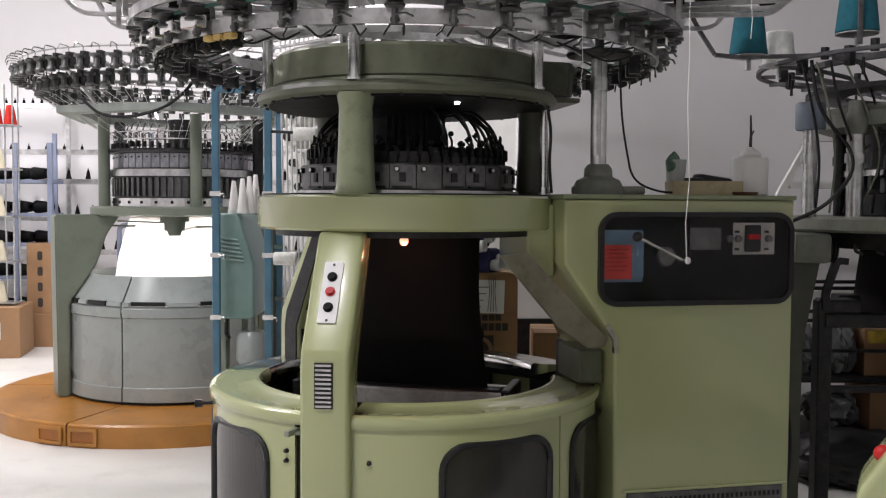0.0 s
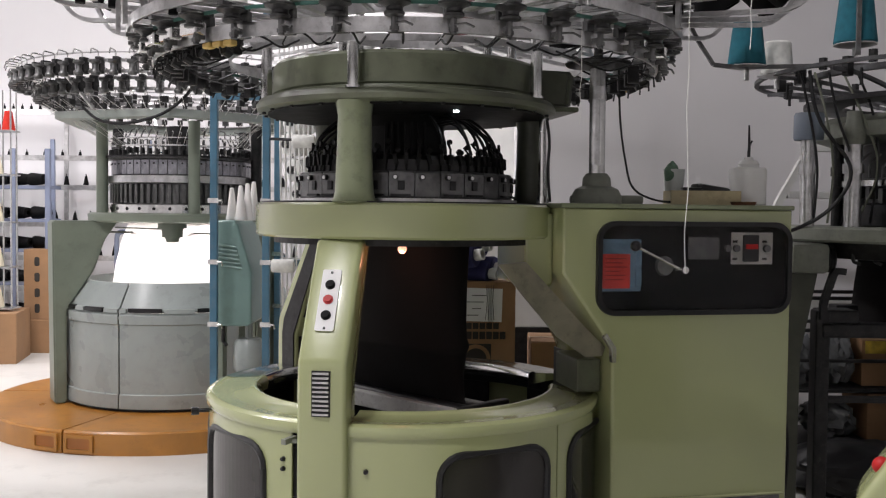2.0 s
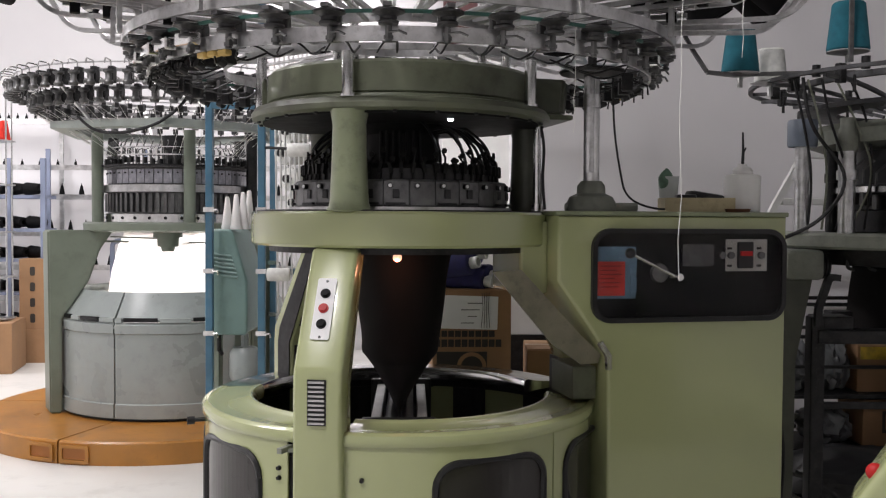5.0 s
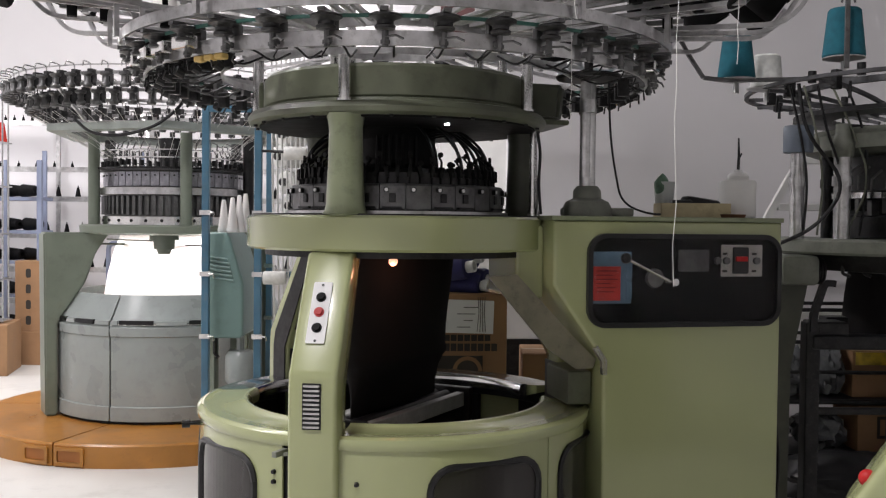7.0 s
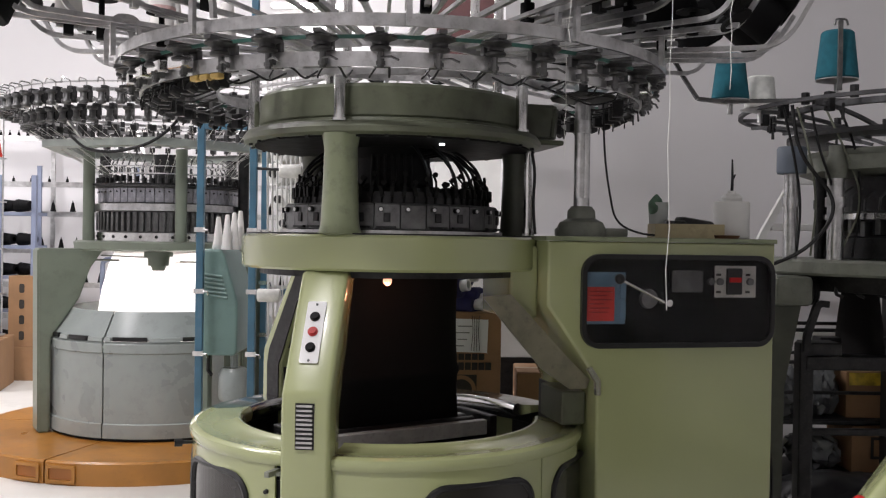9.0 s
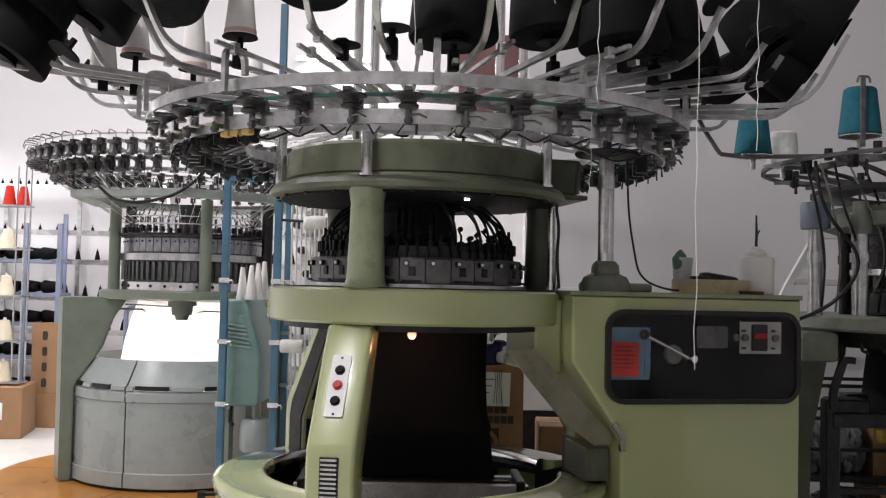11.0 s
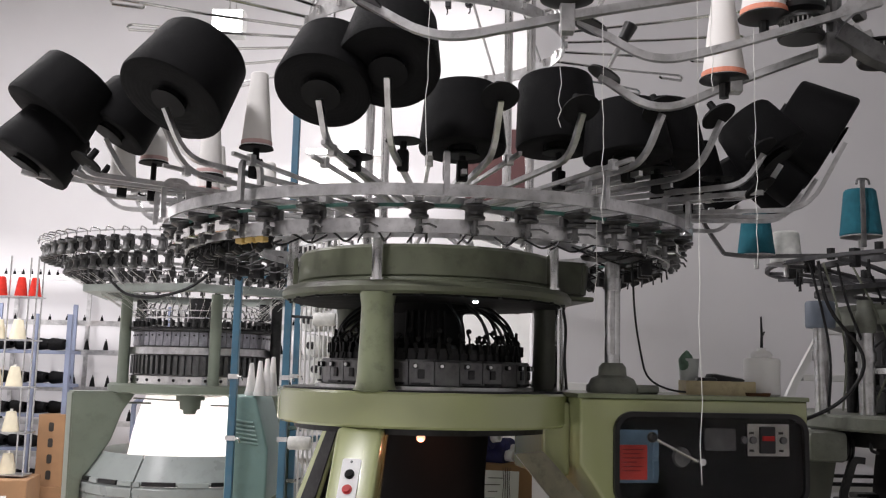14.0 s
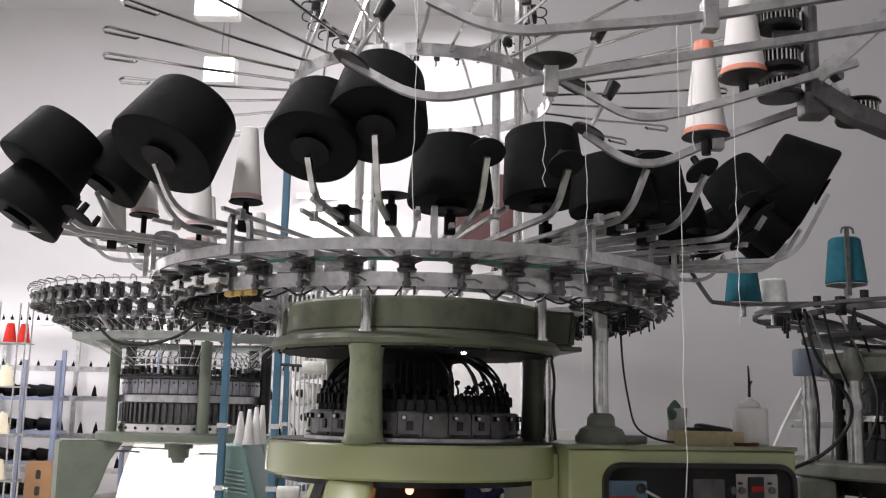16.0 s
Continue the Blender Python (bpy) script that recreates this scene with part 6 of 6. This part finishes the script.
cyl(bm, 0.03, 0.03, -0.01, 0.01, 16, aim(loc4((0.99, 1.94, 2.26)), (1, -1, 0.3)))
part("feeder_bracket", bm, GREYMETAL, m4, "grey cast feeder bracket")
bm = B()
vs = [loc4(p) for p in ((0.94, 1.93, 2.20), (1.02, 1.93, 2.15), (1.16, 1.95, 2.10), (1.25, 1.95, 2.16), (1.3, 1.98, 2.3))]
tube(bm, vs, 0.03, square=True)
part("ring_segment", bm, GREYMETAL, m4)
bm = B()
tube(bm, [loc4((0.93, 1.9, 2.22)), loc4((1.15, 1.85, 2.42)), loc4((1.4, 1.8, 2.55))], 0.022, square=True)
part("ring_brace", bm, ALU, m4)

# loose yarn ends hanging before the machines
rnd = random.Random(6)
for x, y, z0, z1 in ((-0.004, 1.7, 2.35, 1.80), (0.36, 1.7, 2.14, 1.70), (0.556, 1.7, 2.30, 1.186), (0.68, 1.72, 2.13, 1.62), (0.272, 1.7, 2.16, 1.90), (0.476, 2.6, 2.2, 1.552), (0.60, 1.75, 2.32, 2.0)):
    ob = thing("yarn_end", pose(x, y, z1), "thin white yarn end hanging from creel", "yarn", "hanging yarn ends")
    bm = B()
    n = 14
    tube(bm, [(rnd.uniform(-0.004, 0.004) * (1.2 - k / n), 0, (z0 - z1) * k / n) for k in range(n + 1)], 0.0008, 5)
    part("yarn", bm, WHITEYARN, ob)

# ---- shelves along the far wall ----
wall_rack = thing("wall_rack", pose(0, 9.05, 0), "long wall rack with pegs for yarn cones", "rack")
for z in (2.235, 1.80, 1.52, 1.17, 0.85, 0.55):
    bm = B()
    box(bm, -6.0, -0.4, -0.02, 0.06, z - 0.03, z - 0.008)
    sh_ = part("shelf", bm, ALU, wall_rack)
    bm = B()
    box(bm, -6.0, -0.4, -0.035, -0.021, z - 0.05, z + 0.0)
    part("rail", bm, ALU, wall_rack)
for x in (-5.2, -4.35, -3.62, -2.7, -1.8, -0.9):
    bm = B()
    box(bm, x - 0.02, x + 0.02, -0.06, -0.036, 0.0, 1.95)
    part("upright", bm, RACKBLUE, wall_rack)
    bm = B()
    box(bm, x - 0.02, x + 0.02, 0.27, 0.29, 0.0, 2.3)
    part("upright", bm, ALU, wall_rack)


def slim_cone(material, r0, r1, h, name, label, group):
    ob = thing(name, pose(0, 0, -5), label, "yarn cone", group)
    bm = B()
    lathe(bm, [(0.001, 0.0), (r0, 0.0), (r0, 0.01), (r1, h * 0.9), (r1 * 0.8, h), (0.001, h)], 14)
    part("winding", bm, material, ob, smooth=True)
    bm = B()
    cyl(bm, r1 * 0.5, r1 * 0.4, h - 0.002, h + 0.02, 8)
    part("core", bm, CONEPAPER if material is not BLACKYARN else BLACK, ob)
    return ob


rnd = random.Random(17)
blk = slim_cone(BLACKYARN, 0.027, 0.012, 0.095, "yarn_cone", "small black yarn cone on the wall rack", "small cones on the wall rack")
wht = slim_cone(WHITEYARN, 0.05, 0.035, 0.14, "yarn_cone", "small ivory yarn cone on the wall rack", "small cones on the wall rack")
spots = []
for z in (1.52, 1.17, 0.85):
    x = -4.6
    while x < -0.6:
        spots.append((x, 9.075, z - 0.008, blk if rnd.random() < 0.86 else wht))
        x += rnd.uniform(0.13, 0.19)
peg = slim_cone(BLACKYARN, 0.016, 0.010, 0.045, "peg_bobbin", "tiny black bobbin on the top rail", "bobbins on the top rail")
for i in range(40):
    spots.append((-4.7 + 0.085 * i, 9.07, 2.227, peg))
    if i % 2:
        spots.append((-4.66 + 0.085 * i, 9.07, 1.792, peg))
used = set()
for x, y, z, src in spots:
    if src not in used:
        src.matrix_basis = pose(x, y, z)
        used.add(src)
    else:
        copy_thing(src, pose(x, y, z))
# packages lying in trays on the racks
lying = thing("yarn_package", pose(-4.0, 8.75, 1.66, 65, 0, 20), "black yarn package lying on the rack", "yarn package", "packages lying on the rack")
bm = B()
lathe(bm, [(0.02, 0.0), (0.055, 0.0), (0.06, 0.01), (0.045, 0.17), (0.02, 0.175)], 16)
part("winding", bm, BLACKYARN, lying, smooth=True)
side_rack = thing("blue_rack", pose(-4.0, 8.5, 0), "blue steel rack stacked with black yarn packages", "rack")
for x, y in ((0.54, 0.0), (0.23, 0.0), (-0.5, 0.0), (-0.5, 0.28)):
    bm = B()
    box(bm, x - 0.022, x + 0.022, y - 0.022, y + 0.022, 0.0, 1.83, I4, 0.003)
    part("upright", bm, RACKBLUE, side_rack)
for z in (1.50, 1.20, 0.93, 0.63, 0.33):
    bm = B()
    box(bm, -0.5, 0.54, -0.01, 0.0, z - 0.03, z)
    box(bm, -0.5, 0.54, 0.28, 0.29, z - 0.03, z)
    box(bm, 0.535, 0.545, 0.0, 0.28, z - 0.03, z)
    box(bm, -0.5, 0.54, 0.0, 0.28, z - 0.012, z - 0.004)
    part("shelf", bm, RACKBLUE, side_rack)
lying.matrix_basis = pose(-3.965, 8.6, 1.556, 90, 0, 66)
for z in (1.50, 1.20, 0.93, 0.63, 0.33):
    for i in range(6):
        if (z, i) != (1.50, 3):
            copy_thing(lying, pose(-4.46 + 0.165 * i, 8.58 + rnd.uniform(-0.03, 0.05), z + 0.056, 90, 0, 66 + rnd.uniform(-10, 10)))
# narrow stand with ivory and red cones, nearest the camera on that side
stand = thing("cone_stand", pose(-3.68, 7.98, 0), "thin steel stand carrying ivory and red cones", "cone stand")
for x, y in ((-0.12, 0), (0.12, 0), (0.0, 0.12), (0.08, 0.2)):
    bm = B()
    cyl(bm, 0.008, 0.008, 0.0, 2.3, 8, Matrix.Translation((x, y, 0)))
    part("rod", bm, STEEL, stand, smooth=True)
for z in (0.45, 0.80, 1.18, 1.58, 1.95):
    bm = B()
    box(bm, -0.30, 0.14, -0.06, 0.14, z - 0.012, z)
    part("tray", bm, ALU, stand)
    for k, x in enumerate((-0.20, -0.04)):
        ob = thing("yarn_cone", pose(-3.68 + x, 8.0 + 0.03 * k, z), "ivory yarn cone on a steel stand" if z < 1.9 else "red yarn cone on a steel stand", "yarn cone", "cones on the steel stand")
        bm = B()
        r = 0.065 if z < 1.9 else 0.05
        lathe(bm, [(0.001, 0.0), (r, 0.0), (r + 0.004, 0.01), (r * 0.62, 0.165), (r * 0.5, 0.17), (0.001, 0.17)], 20)
        part("winding", bm, mat("ivory_yarn", (0.72, 0.66, 0.5), 0.85) if z < 1.9 else REDYARN, ob, smooth=True)
        bm = B()
        cyl(bm, 0.015, 0.012, 0.168, 0.19, 10)
        part("core", bm, CONEPAPER, ob)
ob = thing("yarn_cone", pose(-3.60, 8.03, 1.95), "red yarn cone on a steel stand", "yarn cone", "cones on the steel stand")
bm = B()
lathe(bm, [(0.001, 0.0), (0.05, 0.0), (0.054, 0.01), (0.03, 0.165), (0.001, 0.17)], 20)
part("winding", bm, REDYARN, ob, smooth=True)
bm = B()
cyl(bm, 0.015, 0.012, 0.168, 0.19, 10)
part("core", bm, CONEPAPER, ob)

# cartons on the floor at the left
ob = carton(-3.78, 8.0, 0.0, 0.58, 0.55, 0.42, 12, "brown carton with white label on the floor")
bm = B()
box(bm, 0.03, 0.14, -0.2795, -0.2765, 0.16, 0.30)
part("label", bm, PAPER, ob, "white paper label")
bm = B()
for k in range(4):
    box(bm, 0.05, 0.09 + 0.01 * k, -0.2805, -0.2795, 0.18 + 0.026 * k, 0.188 + 0.026 * k)
part("label_bars", bm, GREYMETAL, ob)
ob = carton(-3.53, 8.62, 0.30, 0.24, 0.4, 0.63, 0, "upright brown carton with hand holes on a carton")
bm = B()
slab(bm, [(x, z + 0.10) for x, z in rounded(0.045, 0.08, 0.015, 3)], -0.203, -0.1995)
ps = part("printed_mark", bm, PRINT, ob, "dark printed mark")
for k in range(1, 4):
    again(ps, pose(0, 0, 0.14 * k), ob)
carton(-3.53, 8.62, 0.0, 0.26, 0.42, 0.30, 0, "low brown carton beneath another carton")
ob = carton(-1.98, 6.75, 0.0, 0.4, 0.3, 1.0, 0, "brown carton behind the grey machine")
trolley = thing("blue_trolley", pose(-2.05, 6.6, 0), "blue tubular hand trolley behind the machine", "trolley")
bm = B()
tube(bm, bent([(-0.15, 0, 0.1), (-0.15, 0, 1.14), (0.1, 0, 1.14), (0.1, 0, 0.1)], 0.05, 4), 0.018, 8)
part("handle", bm, RACKBLUE, trolley, smooth=True)
bm = B()
box(bm, -0.16, 0.12, -0.2, 0.05, 0.08, 0.1)
box(bm, -0.16, 0.12, -0.19, -0.17, 0.0, 0.08)
part("deck", bm, RACKBLUE, trolley)

# ---- lamps, trunking ----


def tube_fitting(x, y, z, length, rz, label):
    ob = thing("unseen_lamp", pose(x, y, z, 0, 0, rz), label, "ceiling lamp", "fluorescent fittings")
    bm = B()
    slab(bm, [(-0.13, 0.02), (0.13, 0.02), (0.06, 0.09), (-0.06, 0.09)], -length / 2, length / 2, pose(0, 0, 0, 0, 0, 90))
    part("reflector", bm, WHITEFRAME, ob)
    for s in (-0.05, 0.05):
        bm = B()
        tube(bm, [(-length / 2 + 0.03, s, 0.0), (length / 2 - 0.03, s, 0.0)], 0.014, 10)
        part("tube", bm, TUBE, ob, "lit fluorescent tube", smooth=True)
    for s in (-length / 3, length / 3):
        bm = B()
        tube(bm, [(s, 0, 0.09), (s, 0, 5.6 - z)], 0.005, 5)
        part("chain", bm, STEEL, ob)
    return ob


# out-of-view fittings added for the area lamps, one hung low at left
for x, y, z, l, r in ((-3.2, 6.2, 5.49, 1.5, 0), (-4.75, 7.6, 2.76, 1.5, 90), (0.0, 8.1, 5.49, 1.5, 0), (-3.8, 4.2, 5.49, 1.5, 90), (-1.9, 0.3, 5.49, 1.5, 0)):
    tube_fitting(x, y, z, l, r, "unseen white fluorescent fitting added for light")
fit = thing("wall_lamp", pose(-1.12, 9.36, 3.57), "thin lit fluorescent tube on far wall", "wall lamp")
bm = B()
box(bm, -0.40, 0.40, -0.03, 0.03, 0.0, 0.05, I4, 0.004)
part("holder", bm, WHITEFRAME, fit)
bm = B()
tube(bm, [(-0.37, -0.05, 0.01), (0.37, -0.05, 0.01)], 0.022, 10)
part("tube", bm, TUBE, fit, "lit fluorescent tube", smooth=True)
for x, y, z, w, h in ((-1.83, 6.95, 4.50, 0.36, 0.30), (-1.79, 7.0, 3.97, 0.26, 0.22)):
    ob = thing("pendant_lamp", pose(x, y, z), "square bright workshop floodlight hung on a chain", "pendant lamp", "pendant floodlights")
    bm = B()
    box(bm, -w / 2, w / 2, 0.0, 0.12, 0.0, h, I4, 0.015)
    part("housing", bm, WHITEFRAME, ob)
    bm = B()
    box(bm, -w / 2 + 0.015, w / 2 - 0.015, -0.006, -0.001, 0.015, h - 0.015)
    part("lens", bm, TUBE, ob, "glowing lamp lens")
    bm = B()
    tube(bm, [(0, 0.06, h), (0.02, 0.06, 5.6 - z)], 0.006, 5)
    tube(bm, [(0.05, 0.06, h), (0.05, 0.06, 5.6 - z)], 0.004, 5)
    part("chain", bm, STEEL, ob)
board = thing("brown_panel", pose(0.62, 8.9, 0), "dark reddish brown wooden cupboard by the far wall", "cupboard")
bm = B()
box(bm, -0.5, 0.35, 0.0, 0.4, 2.95, 3.75, I4, 0.006)
part("case", bm, mat("reddish_wood", (0.09, 0.035, 0.035), 0.5, vary=0.2, scale=4), board)
bm = B()
box(bm, -0.5, 0.35, 0.05, 0.4, 0.0, 2.95, I4, 0.006)
part("base", bm, WHITEFRAME, board)


def motions():
    # the fabric and its frame turn half round in 1.09 seconds
    for turning in (fabric, takedown):
        rows = []
        for i in range(65):
            t = 0.25 * i
            rows.append((t, pose(AX.x, AX.y, 0, 0, 0, -90 + (t - 0.63) / 1.09 * 180)))
        walk(turning, rows)


motions()
